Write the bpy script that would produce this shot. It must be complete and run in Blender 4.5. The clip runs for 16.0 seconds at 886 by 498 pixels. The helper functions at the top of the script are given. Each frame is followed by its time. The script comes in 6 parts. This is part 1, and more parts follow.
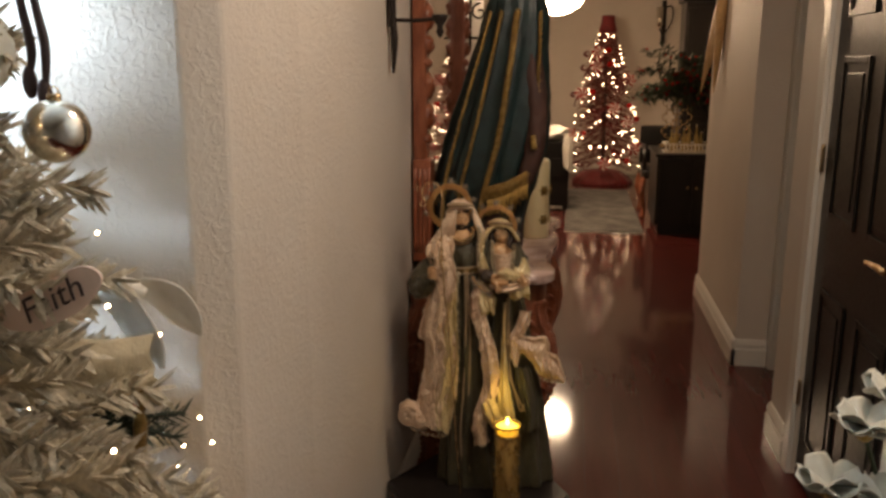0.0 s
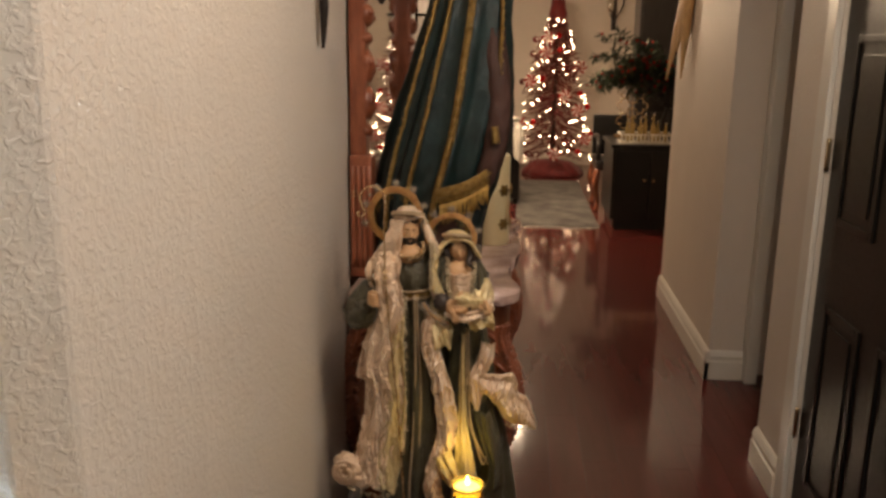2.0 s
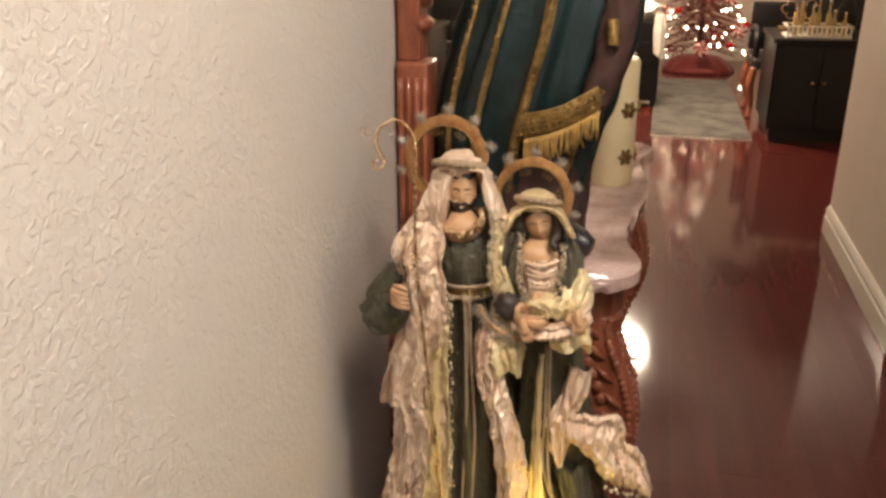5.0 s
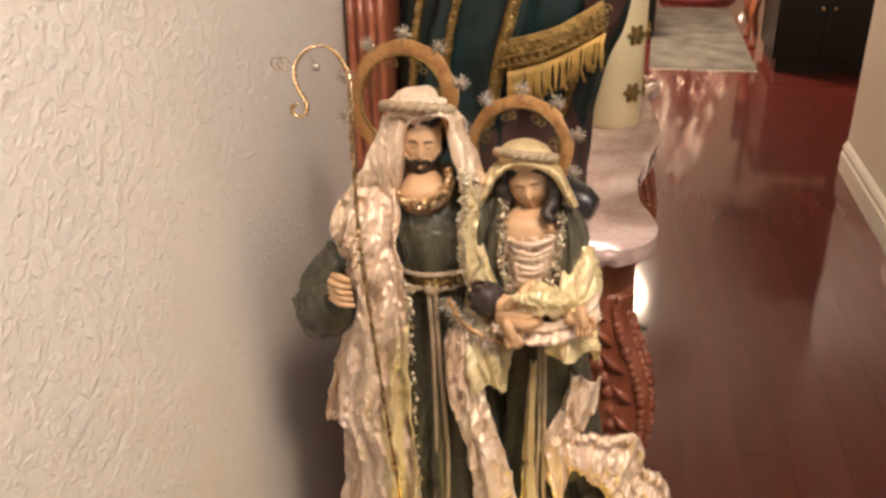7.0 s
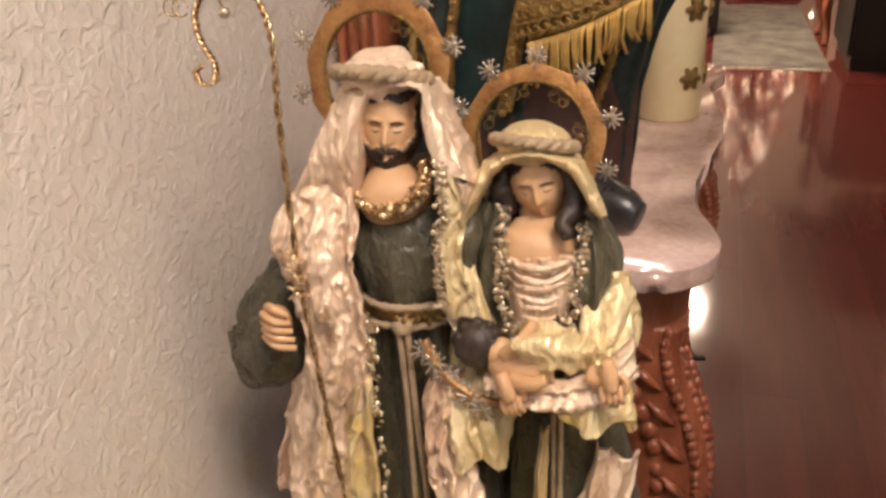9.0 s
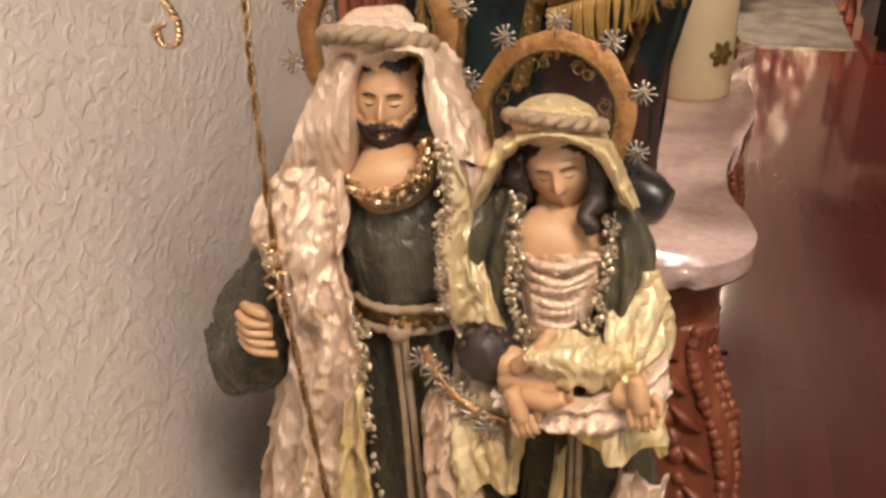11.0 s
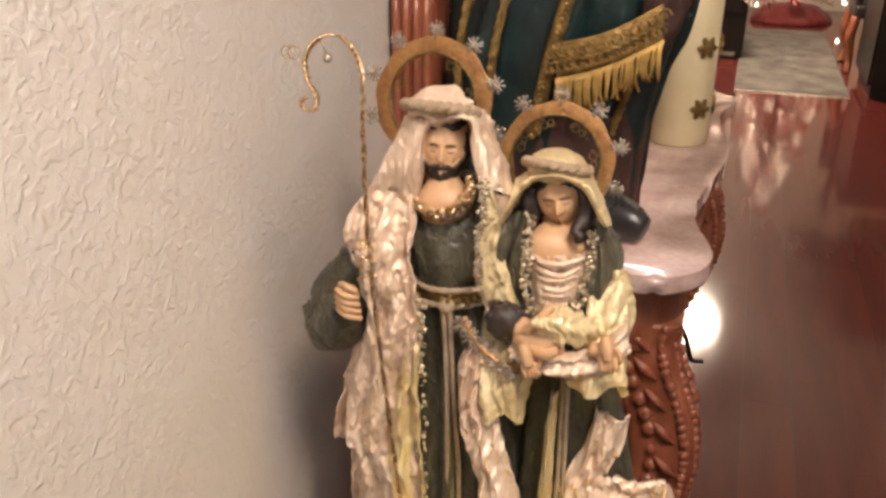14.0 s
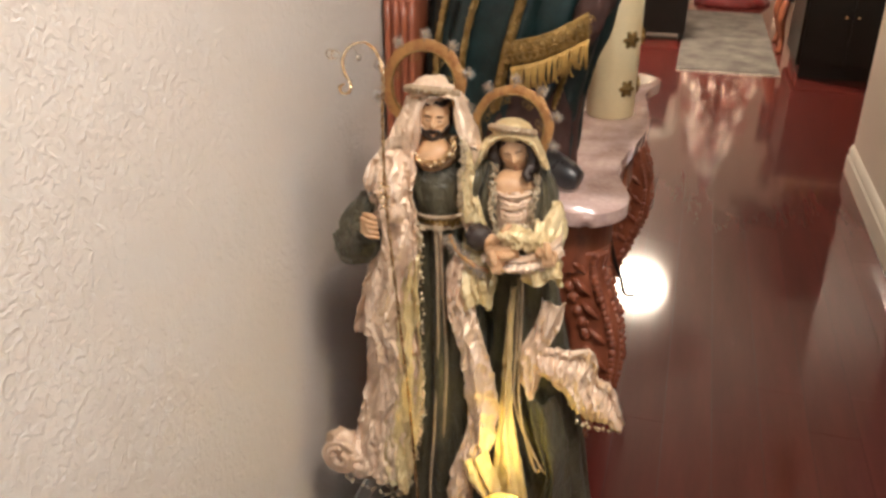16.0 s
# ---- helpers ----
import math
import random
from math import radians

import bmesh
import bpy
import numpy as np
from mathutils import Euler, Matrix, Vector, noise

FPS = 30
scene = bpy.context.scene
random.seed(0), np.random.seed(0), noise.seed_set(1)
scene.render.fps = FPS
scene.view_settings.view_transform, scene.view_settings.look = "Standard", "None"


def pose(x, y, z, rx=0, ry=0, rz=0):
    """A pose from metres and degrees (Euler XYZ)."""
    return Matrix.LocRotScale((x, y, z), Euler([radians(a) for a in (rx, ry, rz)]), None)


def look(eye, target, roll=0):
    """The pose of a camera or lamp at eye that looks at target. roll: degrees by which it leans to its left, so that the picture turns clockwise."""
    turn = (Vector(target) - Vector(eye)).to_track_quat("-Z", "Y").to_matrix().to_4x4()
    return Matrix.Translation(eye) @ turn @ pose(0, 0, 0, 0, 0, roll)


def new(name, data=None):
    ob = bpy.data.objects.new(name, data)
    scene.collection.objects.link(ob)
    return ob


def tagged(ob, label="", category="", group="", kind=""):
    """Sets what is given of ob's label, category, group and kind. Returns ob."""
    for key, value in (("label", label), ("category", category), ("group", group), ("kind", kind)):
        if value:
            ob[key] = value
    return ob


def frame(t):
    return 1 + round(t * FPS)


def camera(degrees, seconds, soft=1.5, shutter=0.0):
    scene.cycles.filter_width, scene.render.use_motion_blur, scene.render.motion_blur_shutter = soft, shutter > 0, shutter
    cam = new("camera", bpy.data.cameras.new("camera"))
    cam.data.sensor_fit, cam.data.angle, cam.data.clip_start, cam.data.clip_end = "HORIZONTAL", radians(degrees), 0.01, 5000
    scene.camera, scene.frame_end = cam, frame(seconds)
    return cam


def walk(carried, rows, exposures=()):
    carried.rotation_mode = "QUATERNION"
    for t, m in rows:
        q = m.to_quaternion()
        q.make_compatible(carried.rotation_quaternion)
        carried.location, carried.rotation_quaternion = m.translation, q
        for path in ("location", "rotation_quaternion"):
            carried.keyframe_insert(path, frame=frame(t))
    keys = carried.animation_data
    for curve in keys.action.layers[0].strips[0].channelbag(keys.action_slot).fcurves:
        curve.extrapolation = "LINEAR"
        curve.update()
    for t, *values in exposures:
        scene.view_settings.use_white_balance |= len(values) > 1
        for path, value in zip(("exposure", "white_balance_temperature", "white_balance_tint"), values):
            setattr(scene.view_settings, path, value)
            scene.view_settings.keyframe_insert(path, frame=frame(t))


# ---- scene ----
cam = camera(56.4, 16.0, 3.0)
PATH = [
    (0, (0.011, 0.085, 1.481), (-0.291, 2.012, 1.04), 0.0),
    (0.5, (0.031, 0.208, 1.479), (-0.32, 2.13, 1.052), 0.2),
    (1, (0.004, 0.324, 1.466), (-0.35, 2.242, 1.025), 0.2),
    (1.5, (-0.046, 0.452, 1.464), (-0.28, 2.388, 1.02), 0.1),
    (2, (-0.059, 0.548, 1.45), (-0.227, 2.485, 0.981), 0.6),
    (2.5, (-0.038, 0.676, 1.449), (-0.327, 2.59, 0.945), 0.5),
    (3, (-0.004, 0.787, 1.439), (-0.375, 2.68, 0.912), 0.6),
    (3.5, (-0.007, 0.914, 1.432), (-0.389, 2.801, 0.889), 0.1),
    (4, (-0.029, 1.055, 1.427), (-0.391, 2.941, 0.868), -0.4),
    (4.5, (-0.037, 1.164, 1.396), (-0.453, 3.017, 0.77), -0.4),
    (4.7, (-0.036, 1.217, 1.393), (-0.502, 3.044, 0.728), -0.0),
    (7, (-0.074, 1.604, 1.309), (-0.512, 3.362, 0.461), -1.3),
    (7.5, (-0.039, 1.685, 1.273), (-0.575, 3.443, 0.484), -1.8),
    (8, (-0.045, 1.755, 1.248), (-0.578, 3.512, 0.455), -1.3),
    (8.5, (-0.049, 1.819, 1.225), (-0.619, 3.547, 0.395), -2.7),
    (9, (-0.069, 1.846, 1.215), (-0.638, 3.573, 0.381), -2.3),
    (11.5, (-0.09, 1.938, 1.182), (-0.685, 3.63, 0.297), -1.9),
    (12, (-0.086, 1.94, 1.179), (-0.696, 3.632, 0.305), -2.2),
    (12.5, (-0.084, 1.92, 1.183), (-0.668, 3.622, 0.311), -1.1),
    (13, (-0.067, 1.861, 1.209), (-0.62, 3.578, 0.346), 0.0),
    (13.5, (-0.044, 1.769, 1.245), (-0.63, 3.486, 0.403), 0.3),
    (14, (-0.037, 1.684, 1.279), (-0.649, 3.403, 0.46), -0.1),
    (14.5, (-0.026, 1.569, 1.328), (-0.613, 3.278, 0.471), -0.1),
    (15, (-0.017, 1.471, 1.369), (-0.567, 3.18, 0.488), 0.4),
    (15.5, (-0.006, 1.388, 1.391), (-0.512, 3.108, 0.503), -0.1),
    (16, (0.038, 1.328, 1.376), (-0.474, 3.059, 0.515), 0.2),
]
walk(cam, [(t, look(eye, target, roll)) for t, eye, target, roll in PATH],
     [(0.0, -0.06, 7700, 18), (1.0, 0.02, 7600, 17), (2.0, 0.42, 7300, 16), (3.5, 0.72, 7000, 15), (4.7, 1.14, 6500, 13), (7.0, 1.50, 6600, 15), (9.0, 1.43, 6650, 17), (12.5, 1.35, 6700, 18), (14.0, 1.49, 6400, 16), (16.0, 1.42, 6200, 13)])

# ---- light ----
world = bpy.data.worlds.new("world")
scene.world = world
world.use_nodes = True
world.node_tree.nodes["Background"].inputs[0].default_value = (0.9, 0.75, 0.6, 1)
world.node_tree.nodes["Background"].inputs[1].default_value = 0.02


def lamp(name, kind, where, power, color, size=0.3, aim=None, size_y=None):
    data = bpy.data.lights.new(name, kind)
    data.energy, data.color = power, color
    if kind == "AREA":
        data.size = size
        if size_y:
            data.shape, data.size_y = "RECTANGLE", size_y
    else:
        data.shadow_soft_size = size
    ob = new(name, data)
    ob.matrix_world = look(where, aim) if aim else pose(*where)
    return ob


lamp("entry_ceiling_lamp", "AREA", (0.42, 1.58, 2.58), 15, (1.0, 0.84, 0.68), 0.42, (0.2, 1.8, 0.6))
daylight = lamp("window_daylight", "AREA", (-3.40, -0.35, 1.60), 80, (0.50, 0.74, 1.0), 1.15, (-1.10, 1.30, 1.95), 1.15)
daylight.data.spread = radians(52)
# added fill without a fixture, brightens the right-hand hall wall
lamp("hall_fill_lamp", "AREA", (0.35, 4.9, 2.52), 3, (1.0, 0.8, 0.58), 0.4, (0.3, 4.8, 0))
lamp("candle_glow", "POINT", (-0.150, 2.305, 0.535), 0.13, (1.0, 0.78, 0.2), 0.012)

# ---- materials ----


def mat(name, color, rough=0.5, metal=0.0, vary=0.12, scale=8.0, bump=0.0, bump_scale=60.0, second=None, spec=0.5,
        emit=0.0, emit_color=None, stretch=(1, 1, 1), coat=0.0, trans=0.0, sheen=0.0, detail=6.0, rough_vary=0.1, bump_detail=5.0, warp=0.0, ridged=False, coat_rough=0.08):
    m = bpy.data.materials.new(name)
    m.use_nodes = True
    nt = m.node_tree
    bsdf = nt.nodes["Principled BSDF"]
    L = nt.links.new

    def node(kind, **kw):
        n = nt.nodes.new(kind)
        for k, v in kw.items():
            n.inputs[k].default_value = v
        return n
    co = node("ShaderNodeTexCoord")
    mp = node("ShaderNodeMapping")
    mp.inputs["Scale"].default_value = stretch
    L(co.outputs["Object"], mp.inputs["Vector"])
    n1 = node("ShaderNodeTexNoise", Scale=scale, Detail=detail)
    L(mp.outputs[0], n1.inputs["Vector"])
    n2 = node("ShaderNodeTexNoise", Scale=scale * 7.3, Detail=4.0)
    L(mp.outputs[0], n2.inputs["Vector"])
    mix = node("ShaderNodeMath")
    mix.operation = "MULTIPLY_ADD"
    L(n2.outputs[0], mix.inputs[0])
    mix.inputs[1].default_value = 0.4
    L(n1.outputs[0], mix.inputs[2])
    ramp = nt.nodes.new("ShaderNodeValToRGB")
    c = Vector(color)
    d = Vector(second) if second else c * (1 + vary)
    a = c * (1 - vary)
    ramp.color_ramp.elements[0].position, ramp.color_ramp.elements[1].position = 0.45, 0.95
    ramp.color_ramp.elements[0].color = (*a, 1)
    ramp.color_ramp.elements[1].color = (*d, 1)
    L(mix.outputs[0], ramp.inputs[0])
    hue = nt.nodes.new("ShaderNodeHueSaturation")
    info = nt.nodes.new("ShaderNodeObjectInfo")
    val = node("ShaderNodeMapRange")
    val.inputs["To Min"].default_value, val.inputs["To Max"].default_value = 1 - vary * 0.6, 1 + vary * 0.6
    L(info.outputs["Random"], val.inputs[0])
    L(val.outputs[0], hue.inputs["Value"])
    L(ramp.outputs[0], hue.inputs["Color"])
    L(hue.outputs[0], bsdf.inputs["Base Color"])
    rr = node("ShaderNodeMapRange")
    rr.inputs["To Min"].default_value, rr.inputs["To Max"].default_value = max(0.02, rough - rough_vary), min(1, rough + rough_vary)
    L(n2.outputs[0], rr.inputs[0])
    L(rr.outputs[0], bsdf.inputs["Roughness"])
    bsdf.inputs["Metallic"].default_value = metal
    bsdf.inputs["Specular IOR Level"].default_value = spec
    bsdf.inputs["Coat Weight"].default_value = coat
    bsdf.inputs["Coat Roughness"].default_value = coat_rough
    bsdf.inputs["Transmission Weight"].default_value = trans
    bsdf.inputs["Sheen Weight"].default_value = sheen
    if emit:
        bsdf.inputs["Emission Color"].default_value = (*(emit_color or color), 1)
        bsdf.inputs["Emission Strength"].default_value = emit
    if bump:
        nb = node("ShaderNodeTexNoise", Scale=bump_scale, Detail=bump_detail, Roughness=0.55, Distortion=warp)
        if ridged:
            nb.noise_type = "RIDGED_MULTIFRACTAL"
            nb.inputs["Offset"].default_value, nb.inputs["Gain"].default_value = 1.0, 1.6
        L(mp.outputs[0], nb.inputs["Vector"])
        b = node("ShaderNodeBump", Strength=1.0, Distance=bump)
        L(nb.outputs[0], b.inputs["Height"])
        L(b.outputs[0], bsdf.inputs["Normal"])
    return m


def plaster(name, color):
    """Painted drywall with a knocked-down orange-peel relief."""
    m = mat(name, color, 0.55, vary=0.04, scale=2.5, spec=0.35)
    nt = m.node_tree
    bsdf = nt.nodes["Principled BSDF"]
    co = nt.nodes.new("ShaderNodeTexCoord")
    nz = nt.nodes.new("ShaderNodeTexNoise")
    nz.inputs["Scale"].default_value, nz.inputs["Detail"].default_value, nz.inputs["Distortion"].default_value = 88.0, 2.5, 0.7
    nt.links.new(co.outputs["Object"], nz.inputs["Vector"])
    cr = nt.nodes.new("ShaderNodeValToRGB")
    cr.color_ramp.elements[0].position, cr.color_ramp.elements[1].position = 0.44, 0.62
    nt.links.new(nz.outputs[0], cr.inputs[0])
    fine = nt.nodes.new("ShaderNodeTexNoise")
    fine.inputs["Scale"].default_value = 320.0
    nt.links.new(co.outputs["Object"], fine.inputs["Vector"])
    add = nt.nodes.new("ShaderNodeMath")
    add.operation = "MULTIPLY_ADD"
    add.inputs[1].default_value = 0.12
    nt.links.new(fine.outputs[0], add.inputs[0])
    nt.links.new(cr.outputs[0], add.inputs[2])
    b = nt.nodes.new("ShaderNodeBump")
    b.inputs["Strength"].default_value, b.inputs["Distance"].default_value = 0.75, 0.0011
    nt.links.new(add.outputs[0], b.inputs["Height"])
    nt.links.new(b.outputs[0], bsdf.inputs["Normal"])
    return m


M = dict(
    wall=plaster("cream_plaster", (0.66, 0.59, 0.51)),
    ceiling=mat("ceiling_paint", (0.75, 0.73, 0.68), 0.8, vary=0.03),
    trim=mat("trim_paint", (0.72, 0.69, 0.62), 0.35, vary=0.03, scale=4),
    floor=mat("cherry_laminate", (0.085, 0.014, 0.011), 0.5, vary=0.16, scale=2.5, stretch=(8, 0.7, 1), coat=1.0, spec=0.04, rough_vary=0.0, coat_rough=0.085),
    groove=mat("dark_joint", (0.02, 0.006, 0.005), 0.6),
    rug=mat("grey_beige_rug", (0.080, 0.071, 0.062), 0.95, vary=0.5, scale=5, bump=0.004, bump_scale=140, second=(0.17, 0.153, 0.136), warp=1.5),
    black=mat("black_lacquer", (0.010, 0.009, 0.008), 0.34, vary=0.2, spec=0.3),
    blackwood=mat("black_wood", (0.018, 0.014, 0.012), 0.4, vary=0.3, scale=6, stretch=(6, 6, 1)),
    brass=mat("aged_brass", (0.66, 0.47, 0.27), 0.26, 1.0, vary=0.2, scale=30),
    iron=mat("wrought_iron", (0.03, 0.022, 0.018), 0.5, 0.6, vary=0.3, scale=30, bump=0.001),
    mahogany=mat("red_mahogany", (0.20, 0.050, 0.022), 0.34, vary=0.3, scale=10, stretch=(4, 4, 1), coat=0.25, second=(0.33, 0.105, 0.050)),
    marble=mat("rose_marble", (0.46, 0.29, 0.24), 0.12, vary=0.22, scale=14, coat=0.3, second=(0.66, 0.49, 0.43), rough_vary=0.04),
    mirror=mat("mirror_glass", (0.85, 0.85, 0.85), 0.03, 1.0, vary=0.0, rough_vary=0.01),
    wax=mat("ivory_wax", (0.75, 0.62, 0.36), 0.45, vary=0.06, scale=12),
    teal=mat("teal_lacquered_cloth", (0.006, 0.015, 0.014), 0.42, vary=0.5, scale=14, bump=0.003, bump_scale=50, second=(0.010, 0.028, 0.028)),
    gold=mat("gold_braid", (0.27, 0.17, 0.055), 0.35, 0.8, vary=0.45, scale=70, bump=0.004, bump_scale=160),
    fringe=mat("gold_fringe", (0.36, 0.22, 0.06), 0.45, 0.4, vary=0.35, scale=40),
    brownrobe=mat("brown_robe", (0.05, 0.02, 0.014), 0.7, vary=0.3, scale=12, bump=0.003),
    boot=mat("black_leather", (0.02, 0.018, 0.018), 0.3, vary=0.2, bump=0.001),
    green=mat("olive_green_cloth", (0.070, 0.061, 0.034), 0.42, vary=0.35, scale=22, bump=0.006, bump_scale=75, stretch=(1.3, 1.3, 0.6), sheen=0.05, bump_detail=2.0, warp=0.6),
    satin=mat("pink_cream_satin", (0.72, 0.50, 0.34), 0.33, 0.25, vary=0.10, scale=14, bump=0.0009, bump_scale=70, stretch=(1.3, 1.3, 0.28), bump_detail=3.0, warp=0.9, spec=0.5, second=(0.87, 0.69, 0.51), ridged=True),
    yellow=mat("yellow_cream_satin", (0.62, 0.46, 0.21), 0.33, 0.25, vary=0.10, scale=14, bump=0.0009, bump_scale=66, stretch=(1.3, 1.3, 0.36), bump_detail=3.0, warp=0.9, spec=0.5, second=(0.78, 0.64, 0.38), ridged=True),
    skin=mat("painted_resin", (0.54, 0.32, 0.165), 0.5, vary=0.08, scale=25),
    rose=mat("painted_rose_lips", (0.36, 0.13, 0.08), 0.5, vary=0.08, scale=25),
    hair=mat("dark_painted_hair", (0.035, 0.022, 0.016), 0.5, vary=0.3, scale=60, bump=0.002, bump_scale=120, stretch=(1, 1, 0.4)),
    rope=mat("tan_cord", (0.36, 0.26, 0.16), 0.7, vary=0.2, scale=60, bump=0.002, bump_scale=200),
    sequin=mat("silver_gold_sequins", (0.60, 0.49, 0.34), 0.28, 0.6, vary=0.3, scale=90),
    haloframe=mat("copper_gold_halo", (0.30, 0.10, 0.035), 0.40, 0.45, vary=0.35, scale=34, second=(0.52, 0.28, 0.09), bump=0.002, bump_scale=120),
    glitter=mat("clear_glitter_star", (0.46, 0.39, 0.31), 0.22, 0.55, vary=0.2, scale=80),
    glass=mat("amber_glass", (0.8, 0.6, 0.25), 0.08, 0.0, vary=0.1, trans=0.6),
    flame=mat("lit_candle_tip", (1.0, 0.8, 0.25), 0.5, emit=14, emit_color=(1.0, 0.72, 0.12)),
    waxlit=mat("glowing_wax", (0.8, 0.65, 0.2), 0.5, emit=0.12, emit_color=(0.9, 0.55, 0.08)),
    meltpool=mat("molten_wax", (0.85, 0.7, 0.2), 0.3, emit=3.2, emit_color=(1.0, 0.72, 0.10)),
    bulb=mat("fairy_bulb", (1, 0.8, 0.5), 0.4, emit=24, emit_color=(1.0, 0.74, 0.48)),
    tinybulb=mat("tiny_bulb", (1, 0.8, 0.5), 0.4, emit=60, emit_color=(1.0, 0.74, 0.45)),
    redneedles=mat("russet_fir", (0.13, 0.024, 0.016), 0.6, vary=0.4, scale=20),
    needles=mat("dark_fir", (0.035, 0.05, 0.03), 0.6, vary=0.4, scale=20),
    flocked=mat("snow_flocked_fir", (0.42, 0.35, 0.23), 0.85, vary=0.3, scale=22, bump=0.004, bump_scale=150, second=(0.80, 0.71, 0.55)),
    white=mat("white_cloth", (0.72, 0.68, 0.60), 0.7, vary=0.06, scale=10, bump=0.002),
    red=mat("red_velvet", (0.15, 0.008, 0.009), 0.65, vary=0.3, scale=20, sheen=0.1),
    redgloss=mat("red_gloss", (0.45, 0.02, 0.02), 0.15, vary=0.1),
    silver=mat("silver_ornament", (0.72, 0.68, 0.60), 0.16, 1.0, vary=0.1, scale=30),
    pearl=mat("pearl_white_petal", (0.55, 0.54, 0.46), 0.35, vary=0.1, scale=15, second=(0.66, 0.66, 0.58)),
    tan=mat("tan_bread", (0.50, 0.32, 0.15), 0.6, vary=0.2, scale=20, bump=0.002),
    pendant=mat("lit_opal_glass", (1, 0.9, 0.75), 0.4, emit=72, emit_color=(1.0, 0.80, 0.57)),
    gauze=mat("sheer_cream_ribbon", (0.50, 0.42, 0.28), 0.6, vary=0.15, scale=30, bump=0.002, bump_scale=200),
    leaf=mat("garland_leaf", (0.05, 0.075, 0.04), 0.5, vary=0.4, scale=10),
    sign=mat("pink_sign_board", (0.66, 0.50, 0.42), 0.6, vary=0.08, scale=14),
    ink=mat("dark_ink", (0.05, 0.03, 0.03), 0.6),
    pane=mat("window_glass", (0.9, 0.95, 1.0), 0.03, vary=0.0, trans=1.0, rough_vary=0.01),
    hinge=mat("brass_hinge", (0.45, 0.34, 0.2), 0.35, 1.0, vary=0.15, scale=30),
)

# ---- building helpers ----


def finish(bm, name, mats, base=(0, 0, 0), smooth=True, parent=None, label=""):
    me = bpy.data.meshes.new(name)
    bmesh.ops.translate(bm, verts=bm.verts, vec=-Vector(base))
    bmesh.ops.recalc_face_normals(bm, faces=bm.faces)
    for f in bm.faces:
        f.smooth = smooth
    bm.to_mesh(me)
    bm.free()
    for m in (mats if isinstance(mats, (list, tuple)) else [mats]):
        me.materials.append(m)
    ob = new(name, me)
    if parent:
        ob.parent = parent
        ob.matrix_parent_inverse = Matrix.Identity(4)
        ob.location = Vector(base) - parent_origin(parent)
    else:
        ob.location = base
    if label:
        ob["label"] = label
    return ob


def parent_origin(ob):
    p = Vector(ob.location)
    while ob.parent:
        ob = ob.parent
        p = p + Vector(ob.location)
    return p


def part(name, bm, material, parent, label="", smooth=True):
    return finish(bm, name, material, parent_origin(parent), smooth, parent, label)


def thing(name, at, label, category, group="", kind=""):
    ob = new(name)
    ob.location = at
    ob.empty_display_size = 0.1
    return tagged(ob, label, category, group, kind)


def pour(bm, src, mi, place=lambda p: p):
    """Copies the small mesh src into bm."""
    vs = [bm.verts.new(place(v.co)) for v in src.verts]
    src.verts.index_update()
    for f in src.faces:
        bm.faces.new([vs[v.index] for v in f.verts]).material_index = mi


def box(bm, lo, hi, bevel=0.0, mi=0, turn=None):
    lo, hi = Vector(lo), Vector(hi)
    c, d = (lo + hi) / 2, hi - lo
    small = bmesh.new()
    bmesh.ops.create_cube(small, size=1)
    for v in small.verts:
        v.co = Vector([v.co[i] * d[i] for i in range(3)])
    if bevel:
        bmesh.ops.bevel(small, geom=list(small.edges), offset=bevel, segments=2, affect="EDGES", profile=0.7)
    pour(bm, small, mi, lambda p: c + (turn @ p if turn else p))
    small.free()
    return bm


SPHERES = {}


def sphere(u, v):
    if (u, v) not in SPHERES:
        SPHERES[u, v] = bmesh.new()
        bmesh.ops.create_uvsphere(SPHERES[u, v], u_segments=u, v_segments=v, radius=1)
    return SPHERES[u, v]


def one(lo, hi, bevel=0.0):
    return box(bmesh.new(), lo, hi, bevel)


def spline(pts, n):
    """n points on a smooth curve through pts."""
    P = [Vector(p) for p in pts]
    out = []
    for i in range(n):
        s = i / (n - 1) * (len(P) - 1)
        k = min(int(s), len(P) - 2)
        t = s - k
        p0, p1, p2, p3 = P[max(k - 1, 0)], P[k], P[k + 1], P[min(k + 2, len(P) - 1)]
        out.append(0.5 * (2 * p1 + (p2 - p0) * t + (2 * p0 - 5 * p1 + 4 * p2 - p3) * t * t + (3 * p1 - p0 - 3 * p2 + p3) * t ** 3))
    return out


def skin_rings(bm, rings, mi, close=True, caps=True):
    vs = [[bm.verts.new(p) for p in r] for r in rings]
    n = len(rings[0])
    for a, b in zip(vs, vs[1:]):
        for i in range(n if close else n - 1):
            j = (i + 1) % n
            bm.faces.new((a[i], a[j], b[j], b[i])).material_index = mi
    if caps and close:
        for r in (vs[0], vs[-1]):
            bm.faces.new(r).material_index = mi
    return vs


